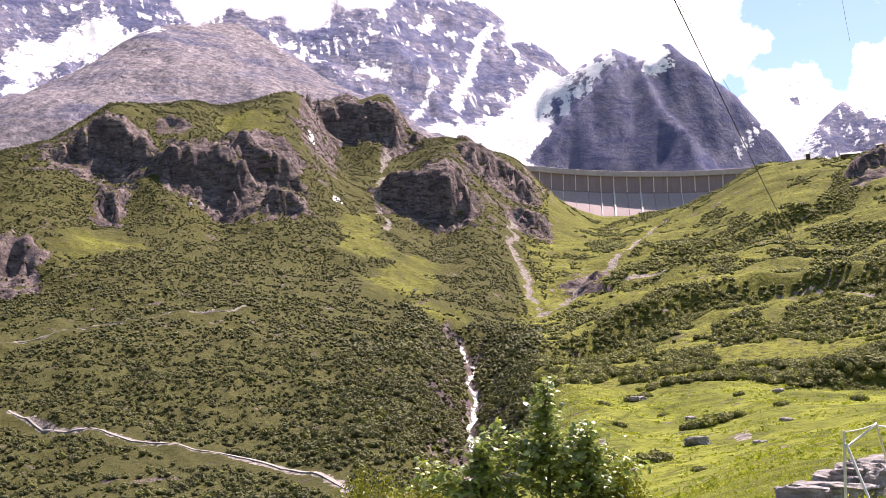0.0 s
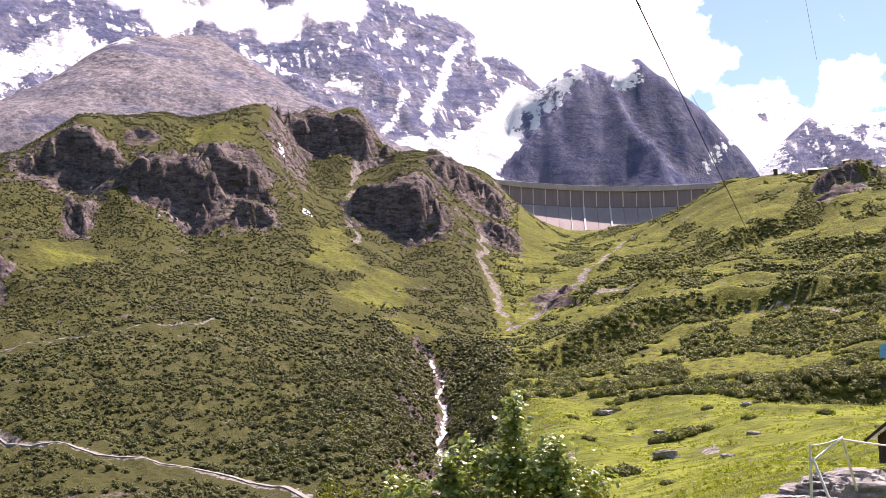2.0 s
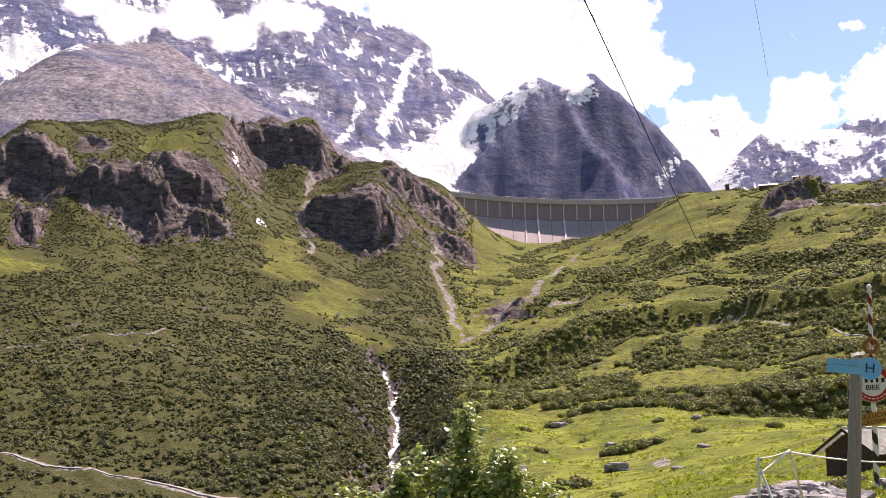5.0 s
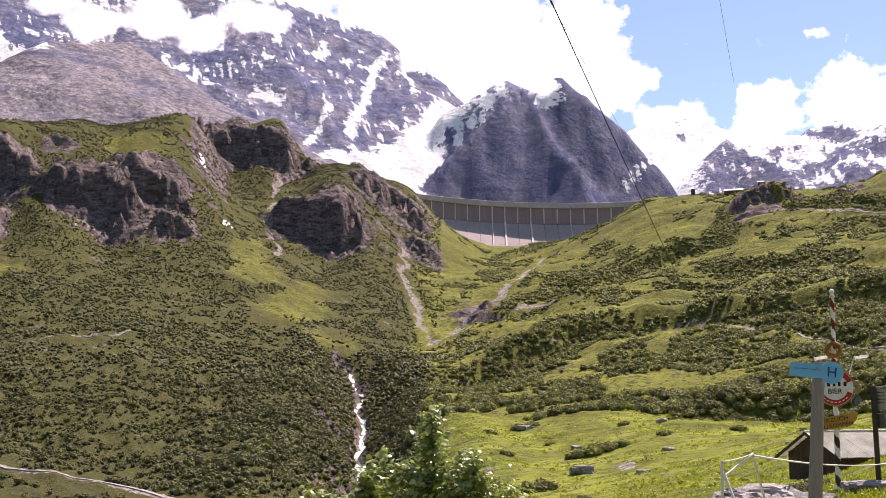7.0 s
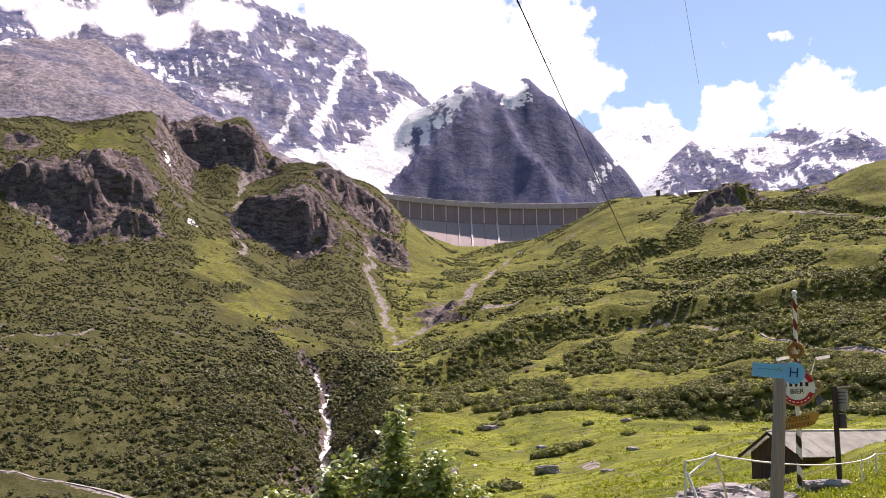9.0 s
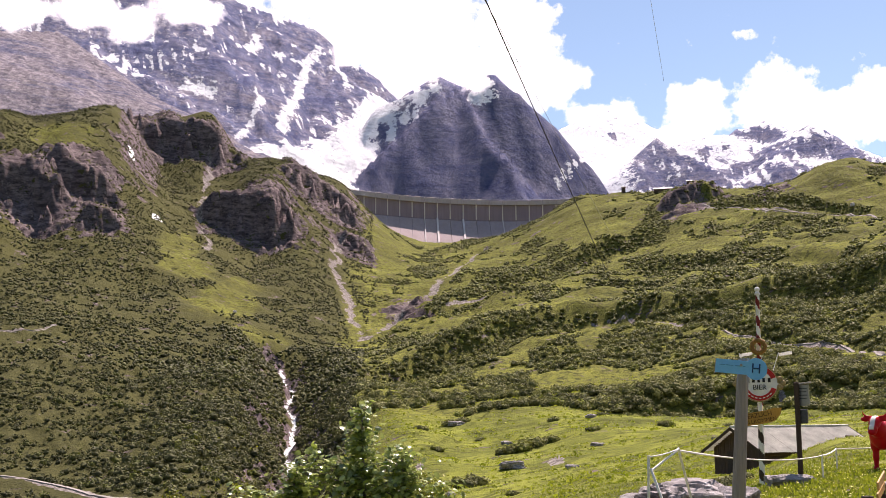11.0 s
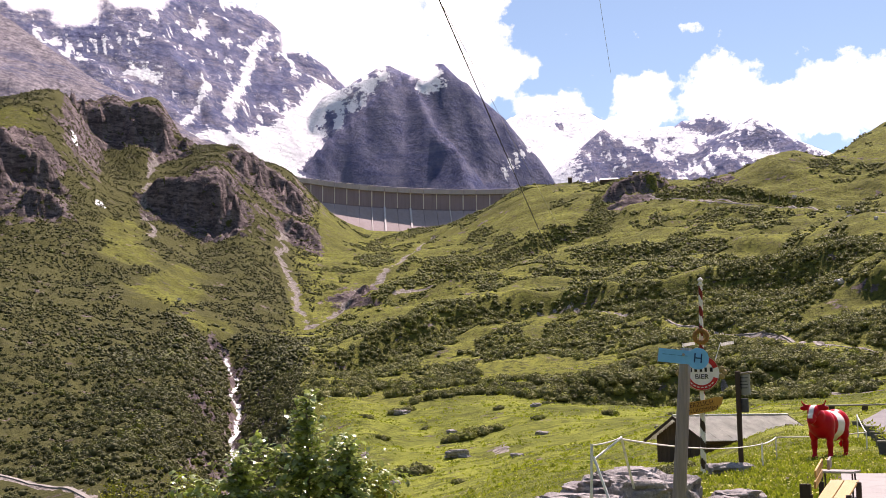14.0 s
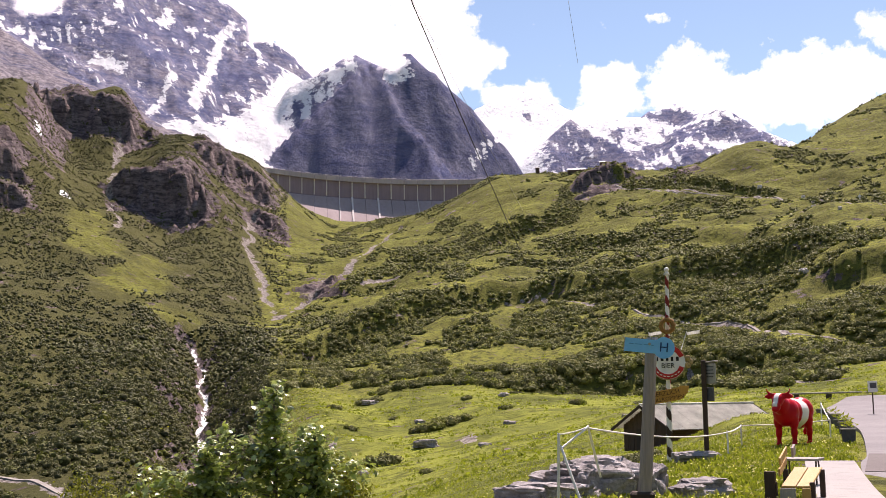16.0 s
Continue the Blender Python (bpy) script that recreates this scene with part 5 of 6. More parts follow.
def build_rocks():
    # x, y, lift, half sizes, turn
    spots = [(3.15, 18.6, 0.12, 0.42, 0.36, 0.14, 10), (3.75, 18.95, 0.16, 0.5, 0.42, 0.2, -14), (4.5, 19.5, 0.24, 0.52, 0.4, 0.22, 16), (5.1, 20.1, 0.30, 0.58, 0.5, 0.3, 0),
             (4.9, 18.9, 0.12, 0.42, 0.4, 0.32, 22), (5.55, 19.5, 0.15, 0.4, 0.36, 0.28, -20), (5.95, 20.6, 0.22, 0.4, 0.4, 0.26, 35), (6.85, 19.9, 0.08, 0.5, 0.35, 0.2, 8),
             (7.3, 20.6, 0.12, 0.3, 0.3, 0.16, -30), (11.6, 34.0, 0.08, 0.7, 0.4, 0.2, 12), (4.2, 18.3, 0.02, 0.4, 0.3, 0.2, -8), (6.4, 19.2, 0.02, 0.28, 0.24, 0.16, 40)]
    for k, (x, y, lift, sx, sy, sz, turn) in enumerate(spots):
        if k < 6:
            sx, sy, sz = sx * 1.25, sy * 1.2, sz * 1.1
        bm = rock_mesh(sx, sy, sz, k + 1)
        ob = link("boulder", bm, boulder_stone)
        ob.matrix_world = facing(x, y, level(x, y) + lift * 0.6 + sz * 0.2, turn)
        tagged(ob, "pale grey split boulder in the grass", "rock", "boulders by the fence")
    far_spots = [(19, 178, 1.9, 1.2, 0.75), (15, 247, 1.6, 1.2, 0.6), (8, 150, 0.8, 0.7, 0.35), (26, 165, 0.9, 0.7, 0.4), (34, 190, 1.0, 0.8, 0.4), (3, 170, 0.9, 0.7, 0.3), (40, 230, 1.2, 0.9, 0.5),
                 (22, 215, 0.9, 0.8, 0.4), (45, 160, 0.8, 0.6, 0.3)]
    for k, (x, y, sx, sy, sz) in enumerate(far_spots):
        ob = link("field_boulder", rock_mesh(sx, sy, sz, 30 + k), boulder_stone)
        ob.matrix_world = pose(x, y, level(x, y) + sz * 0.35, 0, 0, k * 40)
        tagged(ob, "dark grey boulder lying in the meadow", "rock", "boulders in the meadow")


def build_cow():
    z = level(16.0, 37.4)
    bm = bmesh.new()

    def ball(x, y, zz, sx, sy, sz, tilt=0.0):
        bmesh.ops.create_uvsphere(bm, u_segments=18, v_segments=12, radius=1.0, matrix=pose(x, y, zz, 0, tilt, 0) @ Matrix.Diagonal((sx, sy, sz, 1)))

    ball(0.0, 0, 0.98, 0.86, 0.36, 0.38)
    ball(0.5, 0, 0.97, 0.38, 0.33, 0.42)
    ball(-0.6, 0, 1.0, 0.36, 0.35, 0.4)
    ball(-0.05, 0, 0.86, 0.6, 0.36, 0.34)
    ball(0.78, 0, 1.14, 0.34, 0.2, 0.27, -38)
    ball(1.06, 0, 1.32, 0.24, 0.145, 0.17, 40)
    ball(1.22, 0, 1.14, 0.13, 0.115, 0.15, 30)
    ball(1.28, 0, 1.06, 0.09, 0.105, 0.09)
    for s in (1, -1):
        ball(0.98, s * 0.24, 1.42, 0.05, 0.14, 0.075)
        for i in range(7):
            a = i / 6
            ball(0.98 + 0.05 * a, s * (0.1 + 0.2 * math.sin(a * 1.6)), 1.48 + 0.16 * a * a, 0.04 - 0.018 * a, 0.045 - 0.02 * a, 0.04 - 0.015 * a)
        for x0, bend in ((0.52, 0.0), (-0.62, -0.06)):
            ball(x0, s * 0.2, 0.72, 0.15, 0.12, 0.26)
            ball(x0 + bend, s * 0.2, 0.42, 0.085, 0.085, 0.26)
            ball(x0 + bend, s * 0.2, 0.2, 0.062, 0.062, 0.22)
            ball(x0 + bend + 0.02, s * 0.2, 0.05, 0.09, 0.08, 0.07)
    ball(-0.42, 0, 0.6, 0.2, 0.16, 0.13)
    for i in range(9):
        ball(-0.95 - 0.03 * math.sin(i), 0, 1.18 - 0.09 * i, 0.035, 0.035, 0.07)
    ball(-0.96, 0, 0.38, 0.06, 0.06, 0.1)
    ob = link("cow_statue", bm, cow_paint, None, "", True)
    mod = ob.modifiers.new("join", "REMESH")
    mod.mode, mod.voxel_size, mod.use_smooth_shade = "VOXEL", 0.026, True
    sm = ob.modifiers.new("soften", "SMOOTH")
    sm.factor, sm.iterations = 0.5, 4
    ob.matrix_world = facing(16.05, 37.4, z - 0.02, 248) @ Matrix.Diagonal((1.06, 1.3, 1.12, 1))
    tagged(ob, "life-size red and white painted cow statue in the grass", "statue")


def plank(name, sx, sy, sz, m, material, parent, label=""):
    bm = bmesh.new()
    box(bm, sx, sy, sz, m, 0.008)
    return link(name, bm, material, parent, label)


def build_bench():
    x, y = 7.98, 18.75
    z = level(x, y)
    b = empty("bench", facing(x + 0.16, y, z, -10) @ Matrix.Scale(0.82, 4), "yellow pine bench with a sloping plank seat and side rest", "bench")
    for k in range(2):
        plank("seat_plank", 0.27, 1.5, 0.045, pose(-0.14 + 0.285 * k, 0.1, 0.47, 11, 0, 0), yellow_wood, b)
    plank("front_board", 0.3, 0.04, 0.22, pose(-0.15, -0.66, 0.2), pale_wood, b, "bleached front board")
    plank("front_board", 0.17, 0.04, 0.24, pose(0.2, -0.66, 0.19), yellow_wood, b)
    for k in range(2):
        plank("side_plank", 0.04, 1.2, 0.15, pose(-0.38 - 0.03 * k, 0.15 + 0.25 * k, 0.68 + 0.2 * k, 9, 0, 4), yellow_wood, b)
    # shadow on the top plank's far end, built as a grey board
    plank("side_board", 0.05, 0.42, 0.2, pose(-0.3, 0.95, 0.96, 9, 0, 4), grey_wood, b, "grey board for the shaded plank end")
    for sx in (-0.42, 0.3):
        for sy, h in ((-0.55, 0.42), (0.65, 0.6)):
            plank("leg", 0.1, 0.1, h, pose(sx, sy, h / 2), dark_wood, b)
    plank("corner_post", 0.2, 0.16, 0.62, pose(-0.5, -0.55, 0.31), dark_wood, b, "dark corner post")
    t = empty("plank_table", facing(9.45, 21.7, level(9.45, 21.7), -14) @ Matrix.Diagonal((0.62, 0.9, 0.85, 1)), "low table of bleached boards on dark legs", "table")
    for k in range(3):
        plank("top_plank", 1.15, 0.19, 0.045, pose(0, -0.2 + 0.2 * k, 0.62, 4, 0, 0), pale_wood, t)
    for sx in (-0.45, 0.48):
        for sy in (-0.2, 0.2):
            bm = bmesh.new()
            tube(bm, (sx, sy, 0), (sx * 0.94, sy * 0.5, 0.6), 0.025, sides=8)
            link("leg", bm, dark_wood, t)


def strip(name, line, width, material, label, category, lift=0.05, thick=0.12, step=1.0):
    """A paved strip that follows the ground, with real thickness."""
    pts = [Vector(p) for p in line]
    dense = []
    for k in range(len(pts) - 1):
        p0, p1 = pts[max(k - 1, 0)], pts[k]
        p2, p3 = pts[k + 1], pts[min(k + 2, len(pts) - 1)]
        n = max(2, int((p2 - p1).length / step))
        for i in range(n):
            t = i / n
            dense.append(0.5 * ((2 * p1) + (p2 - p0) * t + (2 * p0 - 5 * p1 + 4 * p2 - p3) * t * t + (3 * p1 - p0 - 3 * p2 + p3) * t ** 3))
    dense.append(pts[-1])
    bm = bmesh.new()
    cols, rows_ = 9, []
    for i, p in enumerate(dense):
        d = (dense[min(i + 1, len(dense) - 1)] - dense[max(i - 1, 0)]).normalized()
        s = Vector((d.y, -d.x))
        row = []
        for k in range(cols):
            q = p + s * width * (k / (cols - 1) - 0.5)
            row.append((q.x, q.y))
        rows_.append(row)
    flat = np.array([q for row in rows_ for q in row])
    hz = land(flat[:, 0], flat[:, 1])[0].reshape(len(rows_), cols)
    hz = hz * 0.4 + hz.mean(1, keepdims=True) * 0.6
    vs = [[bm.verts.new((*rows_[i][k], hz[i, k] + lift)) for k in range(cols)] for i in range(len(rows_))]
    for i in range(len(rows_) - 1):
        for k in range(cols - 1):
            bm.faces.new((vs[i][k], vs[i + 1][k], vs[i + 1][k + 1], vs[i][k + 1]))
    r = bmesh.ops.extrude_face_region(bm, geom=bm.faces[:])
    bmesh.ops.translate(bm, verts=[v for v in r["geom"] if isinstance(v, bmesh.types.BMVert)], vec=(0, 0, -thick - lift))
    ob = link(name, bm, material)
    return tagged(ob, label, category, kind="structure")


def build_road():
    strip("road", [(8.2, 10), (12.8, 18.2), (16.4, 25.8), (18.6, 29.9), (27, 47.8), (36, 70), (44.5, 86), (58, 95), (92, 97)], 6.8, asphalt, "bleached grey asphalt lane bending past the pasture", "road", 0.1)
    strip("road_patch", [(15.4, 23.8), (18.0, 28.8)], 6.6, asphalt_patch, "darker repaired patch of asphalt", "road", 0.115, 0.1, 0.5)
    strip("pavement", [(7.6, 15.0), (9.35, 19.75), (12.9, 28.0)], 1.15, apron, "pale concrete slabs beside the lane", "pavement", 0.075, 0.12, 0.5)
    strip("kerb", [(36, 60), (42, 68), (54, 82)], 0.4, apron, "pale kerb stones along the bend", "kerb", 0.22, 0.3)


def sprig(n, radius, height, leaf, rng, up=0.5):
    """Leaf sprays of a small potted or wild plant around the origin, as arrays."""
    d = rng.normal(size=(n, 3))
    d[:, 2] = np.abs(d[:, 2]) + up
    d /= np.linalg.norm(d, axis=1, keepdims=True)
    c = d * rng.uniform(0.3, 1.0, (n, 1)) * [radius, radius, height]
    u = np.cross(d, rng.normal(size=(n, 3)))
    u /= np.linalg.norm(u, axis=1, keepdims=True) + 1e-9
    w = d + rng.normal(size=(n, 3)) * 0.5
    s = leaf * rng.uniform(0.6, 1.3, (n, 1))
    quad = np.stack([c - u * s * 0.4, c + w * s * 0.3 - u * s * 0.0, c + u * s * 0.4, c + w * s], 1)
    return quad[:, [0, 1, 2, 3]]


def leaf_object(name, quads, material, parent, label="", seed=0):
    rng = np.random.default_rng(seed)
    v = quads.reshape(-1, 3)
    me = sheet(name, v, np.arange(len(v)).reshape(-1, 4), False)
    store(me, "tone", (np.repeat(rng.uniform(0, 1, len(quads)), 4), np.repeat(rng.uniform(0, 1, len(quads)), 4)))
    me.materials.append(material)
    ob = new(name, me)
    if parent is not None:
        ob.parent = parent
    if label:
        ob["label"] = label
    return ob


def build_tracks():
    """Gravel tracks cut across the slopes."""
    for k, width in ((0, 0.8), (1, 0.5), (4, 0.9), (6, 1.1)):
        strip("track", ROADS[k][0], width, track_gravel, "narrow pale gravel track across the slope", "track", 0.16, 0.4, 4.0)


def build_planters():
    rng = np.random.default_rng(3)
    first = None
    for k in range(5):
        x, y = ((17.7, 36.9), (20.8, 43.6), (22.9, 48.4), (25.0, 53.6), (31.2, 68.5))[k]
        if first is None:
            pot = empty("planter", facing(x, y, level(x, y)), "dark grey stone planter with green plants", "planter", "planters along the lane")
            bm = bmesh.new()
            vs = box(bm, 0.46, 0.4, 0.44, pose(0, 0, 0.22), 0.02)
            for v in bm.verts:
                f = 0.86 + 0.28 * v.co.z
                v.co.x, v.co.y = v.co.x * f, v.co.y * f
            link("pot", bm, pot_grey, pot)
            plank("rim", 0.5, 0.44, 0.05, pose(0, 0, 0.45), pale_wood, pot, "pale rim")
            q = sprig(45, 0.26, 0.2, 0.1, rng) + [0, 0, 0.5]
            leaf_object("plant", q, weed_leaf, pot, "low green plant", 4)
            first = pot
        else:
            copy_thing(first, facing(x, y, level(x, y), 12 * k))


def build_lane_sign():
    s = empty("lane_sign", facing(31.5, 62.5, level(31.5, 62.5)), "white notice panel on a thin dark post", "sign")
    bm = bmesh.new()
    tube(bm, (0, 0, -0.1), (0, 0, 1.75), 0.035, sides=8)
    link("post", bm, dark_wood, s)
    b = plank("panel", 0.5, 0.04, 0.62, pose(0.02, -0.05, 1.62), white_paint, s, "white panel")
    plank("picture_bar", 0.34, 0.01, 0.3, pose(0.05, -0.075, 1.68), pot_grey, b)
    # a log on supports is added in place of the long pale path line
    g = empty("log_seat", facing(47.5, 103, level(47.5, 103)), "pale log standing in for the path line beyond the lane", "bench")
    bm = bmesh.new()
    tube(bm, (-3.6, 0, 0.46), (4.4, 0.3, 0.56), 0.09, 0.07, 10)
    link("log", bm, pale_wood, g)
    for x in (-2.6, 0.2, 3.4):
        plank("support", 0.5, 0.3, 0.5, pose(x, 0.1, 0.16), dark_wood, g)


def build_cables():
    far_end = Vector((107.8, 547.3, level(107.8, 547.3) + 0.4))
    near_end = Vector((7.3, 149.8, 72.8))
    c = empty("ropeway", pose(*far_end), "dark steel ropeway cables high over the valley", "cable")
    inv = c.matrix_world.inverted()
    spline_tube("main_cable", (inv @ far_end, inv @ near_end), 0.12, cable_steel, c, sag=0.3, n=40)
    upper = Vector((145.6, 749.6, level(145.6, 749.6) + 0.4))
    spline_tube("thin_cable", (inv @ upper, inv @ (near_end + Vector((-1.5, 0, 0)))), 0.06, grey_metal, c, sag=0.3, n=40)
    low_end, high_end = Vector((21.6, 87.4, 27.8)), Vector((10.9, 48.8, 26.0))
    d = empty("overhead_line", pose(*low_end), "thin grey overhead line against the sky", "cable")
    spline_tube("wire", (Vector((0, 0, 0)), high_end - low_end), 0.012, grey_metal, d, sag=0.1, n=16)


# ---------------------------------------------------------------- trees and herbs on the terrace
def build_tree(x, y, top, wide, seed, label):
    """A young sycamore: trunk, limbs and large lobed leaves in layered sprays."""
    g = level(x, y)
    tree = empty("sycamore", pose(x, y, g), label, "tree")
    rng = np.random.default_rng(seed)
    h = top - g
    bm = bmesh.new()
    tube(bm, (0, 0, -0.1), (0.03, 0, h * 0.5), 0.06, 0.04, 8)
    tube(bm, (0.03, 0, h * 0.5), (-0.02, 0, h), 0.04, 0.012, 8)
    link("trunk", bm, bark, tree)
    sprays = []
    # limbs: height along the trunk, bearing, reach
    limbs = []
    for k in range(34):
        t = 0.25 + 0.73 * k / 33
        reach = (0.15 + 0.35 * max(0.0, 0.95 - t) + 1.9 * max(0.0, 0.6 - t)) * rng.uniform(0.5, 1.15)
        limbs.append((t * h, k * 2.4 + rng.uniform(-0.5, 0.5), reach * wide))
    limbs += [(h * 0.5, math.pi, 1.2), (h * 0.58, math.pi + 0.3, 0.95), (h * 0.55, 2.9, 1.05), (h * 0.5, 0.2, 1.0), (h * 0.62, 0.1, 0.6)]
    for z0, a, reach in limbs:
        tip = Vector((math.cos(a) * reach, math.sin(a) * reach * 0.9, z0 + reach * rng.uniform(0.25, 0.55)))
        bm = bmesh.new()
        tube(bm, (0, 0, z0), tip, 0.016, 0.005, 5)
        link("limb", bm, bark, tree)
        for j in range(int(9 + reach * 20)):
            f = rng.uniform(0.35, 1.08)
            c = Vector((0, 0, z0)).lerp(tip, f) + Vector(rng.normal(size=3) * 0.13)
            sprays.append((c, tip))
    lobes = [(0.0, -0.45), (0.30, -0.42), (0.55, -0.12), (0.34, 0.06), (0.42, 0.38), (0.16, 0.3), (0.0, 0.62), (-0.16, 0.3), (-0.42, 0.38), (-0.34, 0.06), (-0.55, -0.12), (-0.30, -0.42)]
    verts, faces, tones = [], [], []
    for c, tip in sprays:
        for j in range(2):
            p = c + Vector(rng.normal(size=3) * 0.085)
            nrm = Vector((0, 0, 1)) + Vector(rng.normal(size=3) * 0.5) + Vector((p.x, p.y, 0)) * 0.35
            q = nrm.to_track_quat("Z", "Y").to_matrix() @ Euler((0, 0, rng.uniform(0, 6.28))).to_matrix()
            s = rng.uniform(0.085, 0.17)
            o = len(verts)
            for lx, ly in lobes:
                verts.append(p + q @ Vector((lx * s, ly * s, -0.25 * s * (lx * lx + ly * ly) * 2)))
            verts.append(p)
            for i in range(12):
                faces.append((o + 12, o + i, o + (i + 1) % 12))
            tones += [rng.uniform(0, 1)] * 13
    me = sheet("crown", np.array([tuple(v) for v in verts]), np.array(faces), False)
    store(me, "tone", (np.array(tones), np.array(tones)[::-1]))
    me.materials.append(tree_leaf)
    ob = new("crown", me)
    ob.parent = tree


def build_willow(x, y, top, wide, seed, label):
    g = level(x, y)
    bush = empty("willow_bush", pose(x, y, g), label, "bush")
    rng = np.random.default_rng(seed)
    h = top - g
    bm = bmesh.new()
    quads = []
    for k in range(46):
        a = rng.uniform(0, 2 * math.pi)
        r = wide * math.sqrt(rng.uniform(0, 1))
        tip = Vector((r * math.cos(a), r * math.sin(a), h * (1 - 0.45 * (r / wide) ** 2) * rng.uniform(0.72, 1.05)))
        foot = Vector((tip.x * 0.25, tip.y * 0.25, 0))
        tube(bm, foot, tip, 0.014, 0.004, 5)
        n = 120
        f = rng.uniform(0.25, 1.04, n)
        c = np.array(foot)[None] * (1 - f[:, None]) + np.array(tip)[None] * f[:, None] + rng.normal(size=(n, 3)) * 0.09
        d = rng.normal(size=(n, 3)) + [0, 0, 0.6]
        d /= np.linalg.norm(d, axis=1, keepdims=True)
        u = np.cross(d, rng.normal(size=(n, 3)))
        u /= np.linalg.norm(u, axis=1, keepdims=True)
        s = rng.uniform(0.05, 0.1, (n, 1))
        quads.append(np.stack([c, c + d * s * 0.5 + u * s * 0.28, c + d * s, c + d * s * 0.5 - u * s * 0.28], 1))
    link("stem_cluster", bm, bark, bush)
    leaf_object("crown", np.concatenate(quads), willow_leaf, bush, "", seed)


def plant_terrace():
    """Herbs, grass and yellow flowers on the bank before the pasture."""
    rng = np.random.default_rng(23)
    n = 48000
    turn = np.radians(rng.uniform(-12, 29, n))
    dist = np.exp(rng.uniform(np.log(16), np.log(75), n))
    x, y = np.sin(turn) * dist, np.cos(turn) * dist
    road_d, nil = along(x, y, [(8.2, 10), (12.8, 18.2), (16.4, 25.8), (18.6, 29.9), (27, 47.8), (36, 70), (44.5, 86), (58, 95)])
    slab_d, nil = along(x, y, [(7.6, 15.0), (9.35, 19.75), (12.9, 28.0)])
    ok = (road_d > 3.6) & (slab_d > 0.75) & (fbm(x, y, 3.0, 3, 131) + rng.uniform(-0.5, 0.5, n) > -0.25)
    x, y = x[ok], y[ok]
    z = land(x, y)[0]
    n = len(x)
    k = 4
    s = (0.055 + 0.06 * rng.uniform(0, 1, n)) * (1 + 0.4 * fbm(x, y, 2.2, 2, 133))
    base = np.stack([x, y, z - 0.02], -1)[:, None, :] + rng.normal(size=(n, k, 3)) * [0.08, 0.08, 0.0]
    d = rng.normal(size=(n, k, 3)) * [0.55, 0.55, 0.2] + [0, 0, 1.0]
    d /= np.linalg.norm(d, axis=-1, keepdims=True)
    u = np.cross(d, rng.normal(size=(n, k, 3)))
    u /= np.linalg.norm(u, axis=-1, keepdims=True)
    L = s[:, None, None] * rng.uniform(0.7, 1.5, (n, k, 1))
    quads = np.stack([base, base + d * L * 0.55 + u * L * 0.24, base + d * L + u * 0.0, base + d * L * 0.55 - u * L * 0.24], 2).reshape(-1, 4, 3)
    ob = leaf_object("meadow_herbs", quads, weed_leaf, None, "", 5)
    tagged(ob, "lush bright green herbs and grass on the bank", "grass", kind="stuff")
    pick = rng.uniform(0, 1, n) < 0.3
    c = np.stack([x, y, z + s * 1.15], -1)[pick]
    m = len(c)
    tri = c[:, None, :] + rng.normal(size=(m, 4, 3)) * 0.022
    me = sheet("flowers", tri.reshape(-1, 3), np.arange(m * 4).reshape(-1, 4), False)
    me.materials.append(flower_yellow)
    tagged(new("flowers", me), "small yellow meadow flowers among the herbs", "flowers", kind="stuff")


def plant_pasture():
    """Tufts and rank patches in the grazed valley floor."""
    rng = np.random.default_rng(57)
    n = 26000
    turn = np.radians(rng.uniform(-8, 28.5, n))
    dist = np.exp(rng.uniform(np.log(70), np.log(330), n))
    x, y = np.sin(turn) * dist, np.cos(turn) * dist
    z, stone, bare, snow, high, water = land(x, y)
    road_d, nil = along(x, y, [(27, 47.8), (36, 70), (44.5, 86), (58, 95), (92, 97)])
    ok = (fbm(x, y, 9.0, 3, 141) + rng.uniform(-0.35, 0.35, n) > 0.0) & (road_d > 3.8) & (bare < 0.2)
    ok &= ~((np.abs(x - 26.5) < 6) & (np.abs(y - 78) < 5))
    x, y, z = x[ok], y[ok], z[ok]
    n, k = len(x), 4
    s = rng.uniform(0.08, 0.26, n) * (0.6 + dist[ok] / 220)
    base = np.stack([x, y, z - 0.03], -1)[:, None, :] + rng.normal(size=(n, k, 3)) * (s[:, None, None] * [0.9, 0.9, 0.0])
    d = rng.normal(size=(n, k, 3)) * [0.9, 0.9, 0.3] + [0, 0, 0.7]
    d /= np.linalg.norm(d, axis=-1, keepdims=True)
    u = np.cross(d, rng.normal(size=(n, k, 3)))
    u /= np.linalg.norm(u, axis=-1, keepdims=True)
    L = s[:, None, None] * rng.uniform(0.6, 1.3, (n, k, 1))
    quads = np.stack([base - u * L * 0.5, base + d * L * 0.6 - u * L * 0.6, base + d * L + u * 0.1, base + d * L * 0.6 + u * L * 0.6], 2).reshape(-1, 4, 3)
    ob = leaf_object("pasture_tufts", quads, weed_leaf, None, "", 6)
    tagged(ob, "rank grass tufts and docks in the pasture", "grass", kind="stuff")


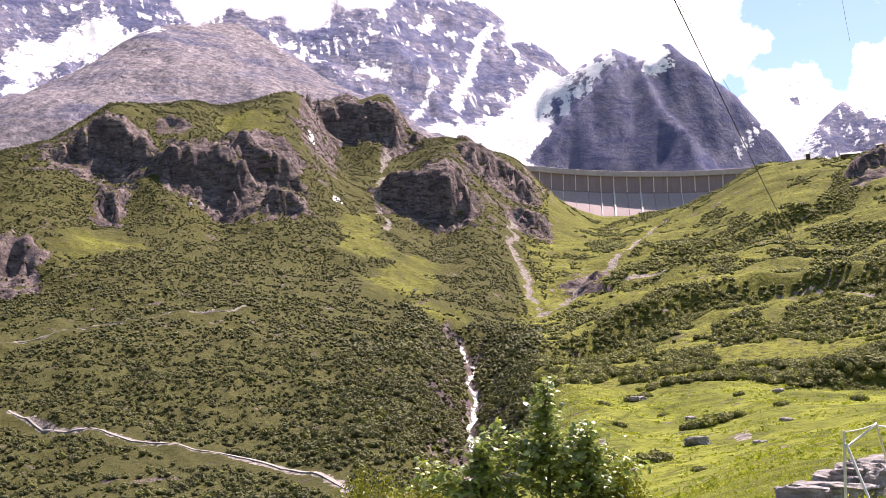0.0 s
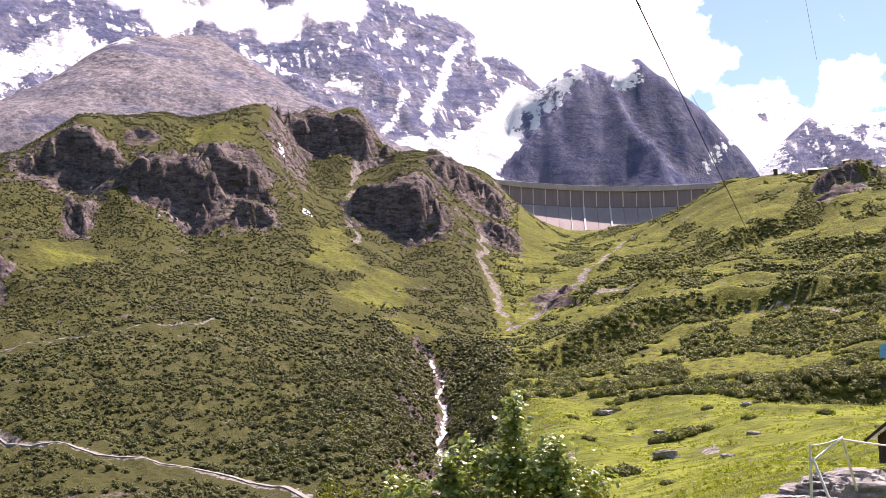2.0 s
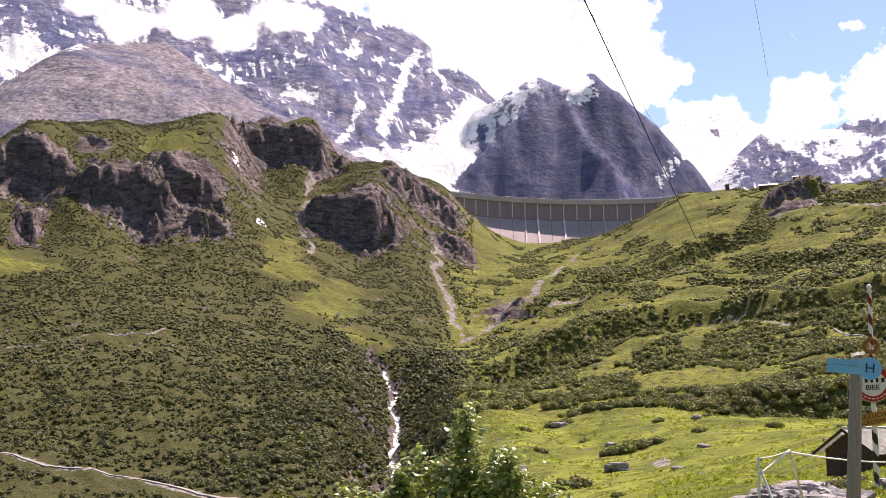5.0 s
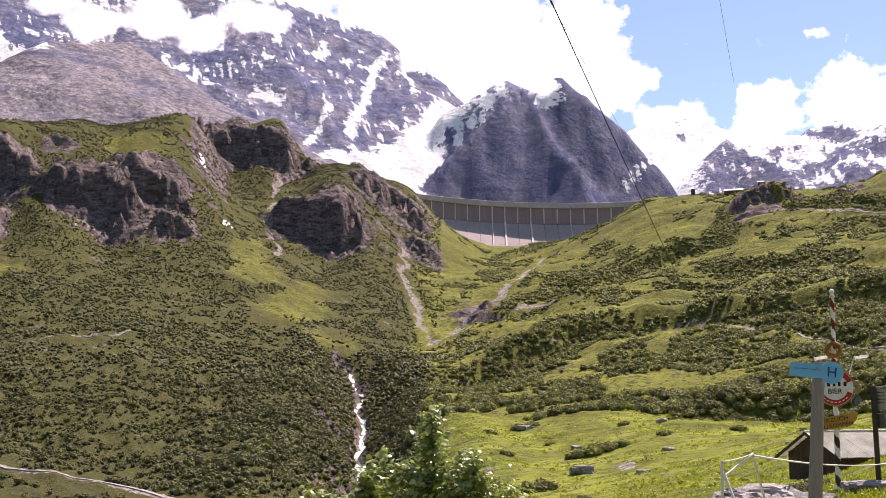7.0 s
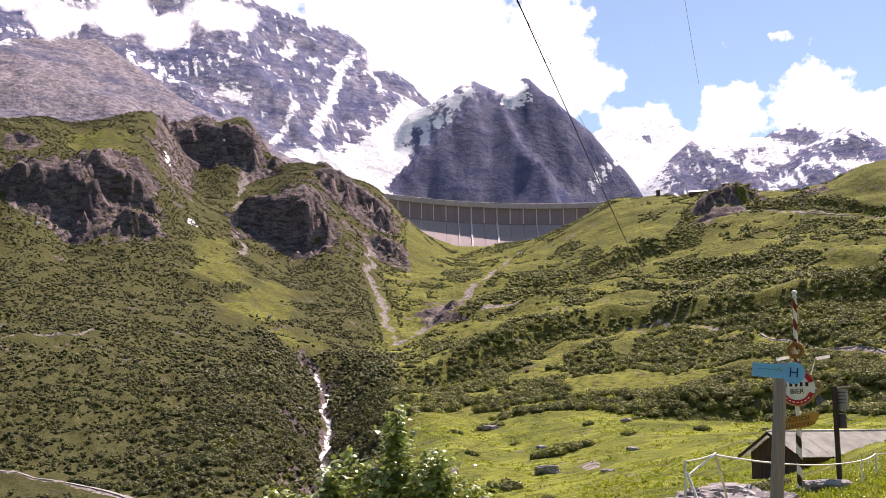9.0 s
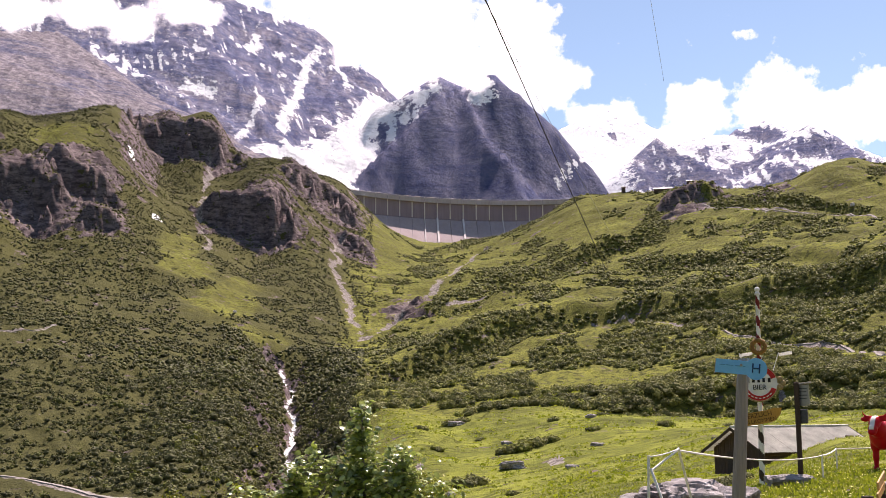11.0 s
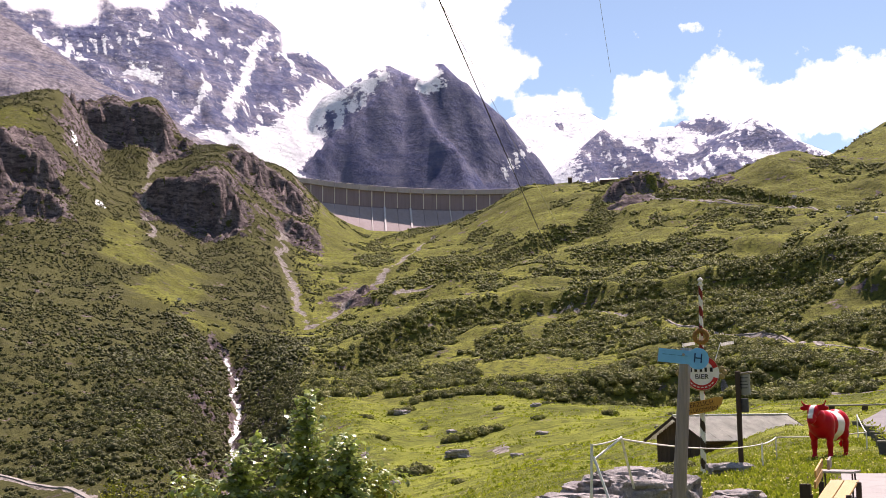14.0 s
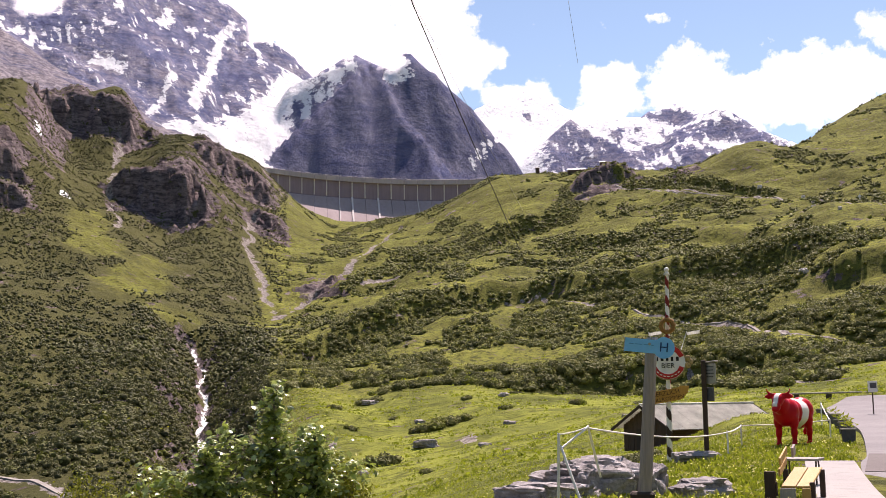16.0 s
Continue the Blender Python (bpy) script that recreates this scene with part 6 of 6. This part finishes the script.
def build_ridge_huts():
    """Small buildings on the crest beside the dam, and pale stones on the slope."""
    for x, y, wide, deep, high, label in ((184.7, 887.4, 3.0, 3.0, 4.6, "small dark watch hut on the grassy crest"), (205.8, 848.0, 13.0, 5.0, 2.6, "long low grey shelter on the crest"),
                                          (213.0, 800.0, 3.4, 3.0, 3.4, "small dark wooden hut on the crest")):
        g = level(x, y)
        hut = empty("crest_hut", facing(x, y, g - 0.4), label, "hut")
        plank("wall", wide, deep, high, pose(0, 0, high / 2), hut_wood, hut)
        bm = bmesh.new()
        vs = [bm.verts.new((sx * (wide / 2 + 0.4), sy * (deep / 2 + 0.4), high)) for sx, sy in ((-1, -1), (1, -1), (1, 1), (-1, 1))]
        top = [bm.verts.new((sx * (wide / 2 + 0.3), 0, high + deep * 0.28)) for sx in (-1, 1)]
        bm.faces.new(vs[::-1])
        bm.faces.new((vs[0], vs[1], top[1], top[0]))
        bm.faces.new((vs[2], vs[3], top[0], top[1]))
        bm.faces.new((vs[1], vs[2], top[1]))
        bm.faces.new((vs[3], vs[0], top[0]))
        link("roof", bm, grey_metal, hut)
        plank("door", 0.9, 0.08, 1.9, pose(wide * 0.2, -deep / 2 - 0.03, 1.3), dark_wood, hut)
    spots = ((252.9, 550.7, 1.3), (263.6, 643, 1.6), (223.3, 461.5, 1.0), (161.1, 361, 1.3), (257, 560, 0.9), (236, 610, 1.1), (270, 600, 1.0), (-212, 655, 1.4), (-130, 640, 1.0), (-70, 560, 0.8))
    for k, (x, y, s) in enumerate(spots):
        ob = link("pale_boulder", rock_mesh(s, s * 0.8, s * 0.8, 60 + k), dam_pale)
        ob.matrix_world = pose(x, y, level(x, y) + s * 0.3, 0, 0, 35 * k)
        tagged(ob, "pale boulder on the steep grass slope", "rock", "pale boulders on the slopes")
    post = empty("marker_post", facing(271.2, 538.9, level(271.2, 538.9)), "tall white marker post beside the upper track", "post")
    plank("pole", 0.5, 0.5, 4.6, pose(0, 0, 2.2), white_paint, post)
    plank("board", 1.3, 0.3, 1.0, pose(0, -0.3, 3.4), white_paint, post)


def build_field_bushes():
    rng = np.random.default_rng(31)
    spots = [(23, 198, 2.1), (25.5, 199, 1.8), (20.5, 197.5, 1.5), (28, 201, 1.4), (11, 161, 1.7), (12.6, 162, 1.3), (14, 249, 1.5), (16.5, 250, 1.2), (43, 283, 1.6), (40, 296, 1.5), (30, 271, 1.6),
             (27, 268, 1.2), (33, 232, 0.9), (51, 215, 1.1), (9, 205, 0.8), (60, 205, 1.0), (15, 140, 0.7), (7, 228, 1.0), (36, 205, 0.8), (18, 225, 0.7), (46, 250, 1.0), (70, 195, 0.9)]
    spots += [(13.2, 46, 0.5), (14.4, 49, 0.6), (12.2, 44, 0.4)]
    for k, (x, y, s) in enumerate(spots):
        px = np.array([x, x + s * 0.7, x - s * 0.7, x, x + s * 0.3]) + rng.normal(size=5) * 0.2
        py = np.array([y, y + s * 0.3, y - s * 0.2, y - s * 0.6, y + s * 0.6]) + rng.normal(size=5) * 0.2
        pz = land(px, py)[0] - 0.1 * s
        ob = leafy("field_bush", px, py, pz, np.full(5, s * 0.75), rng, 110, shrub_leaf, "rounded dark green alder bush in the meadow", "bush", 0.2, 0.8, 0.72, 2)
        ob["kind"] = ""
        del ob["kind"]
        ob["group"] = "bushes in the meadow"


build_signpost()
build_maypole()
build_notice_post()
build_hut()
build_fence()
build_rocks()
build_cow()
build_bench()
build_road()
build_tracks()
build_planters()
build_lane_sign()
build_cables()
build_tree(-0.45, 24.0, 1.98, 0.82, 11, "young sycamore with broad bright green leaves")
build_tree(-1.75, 23.5, 0.78, 0.85, 12, "low bushy sycamore with broad pale green leaves")
build_tree(0.35, 23.8, 1.15, 0.45, 13, "slender sycamore shoot with broad green leaves")
build_willow(-2.75, 24.6, 0.55, 1.0, 41, "yellow-green willow bush with slender stems")
build_willow(-4.3, 25.8, 0.45, 0.95, 43, "yellow-green willow bush with slender stems")
build_willow(0.95, 24.8, 0.75, 0.6, 45, "olive green willow shoots beside the sycamore")
build_ridge_huts()
build_field_bushes()
plant_terrace()
plant_pasture()
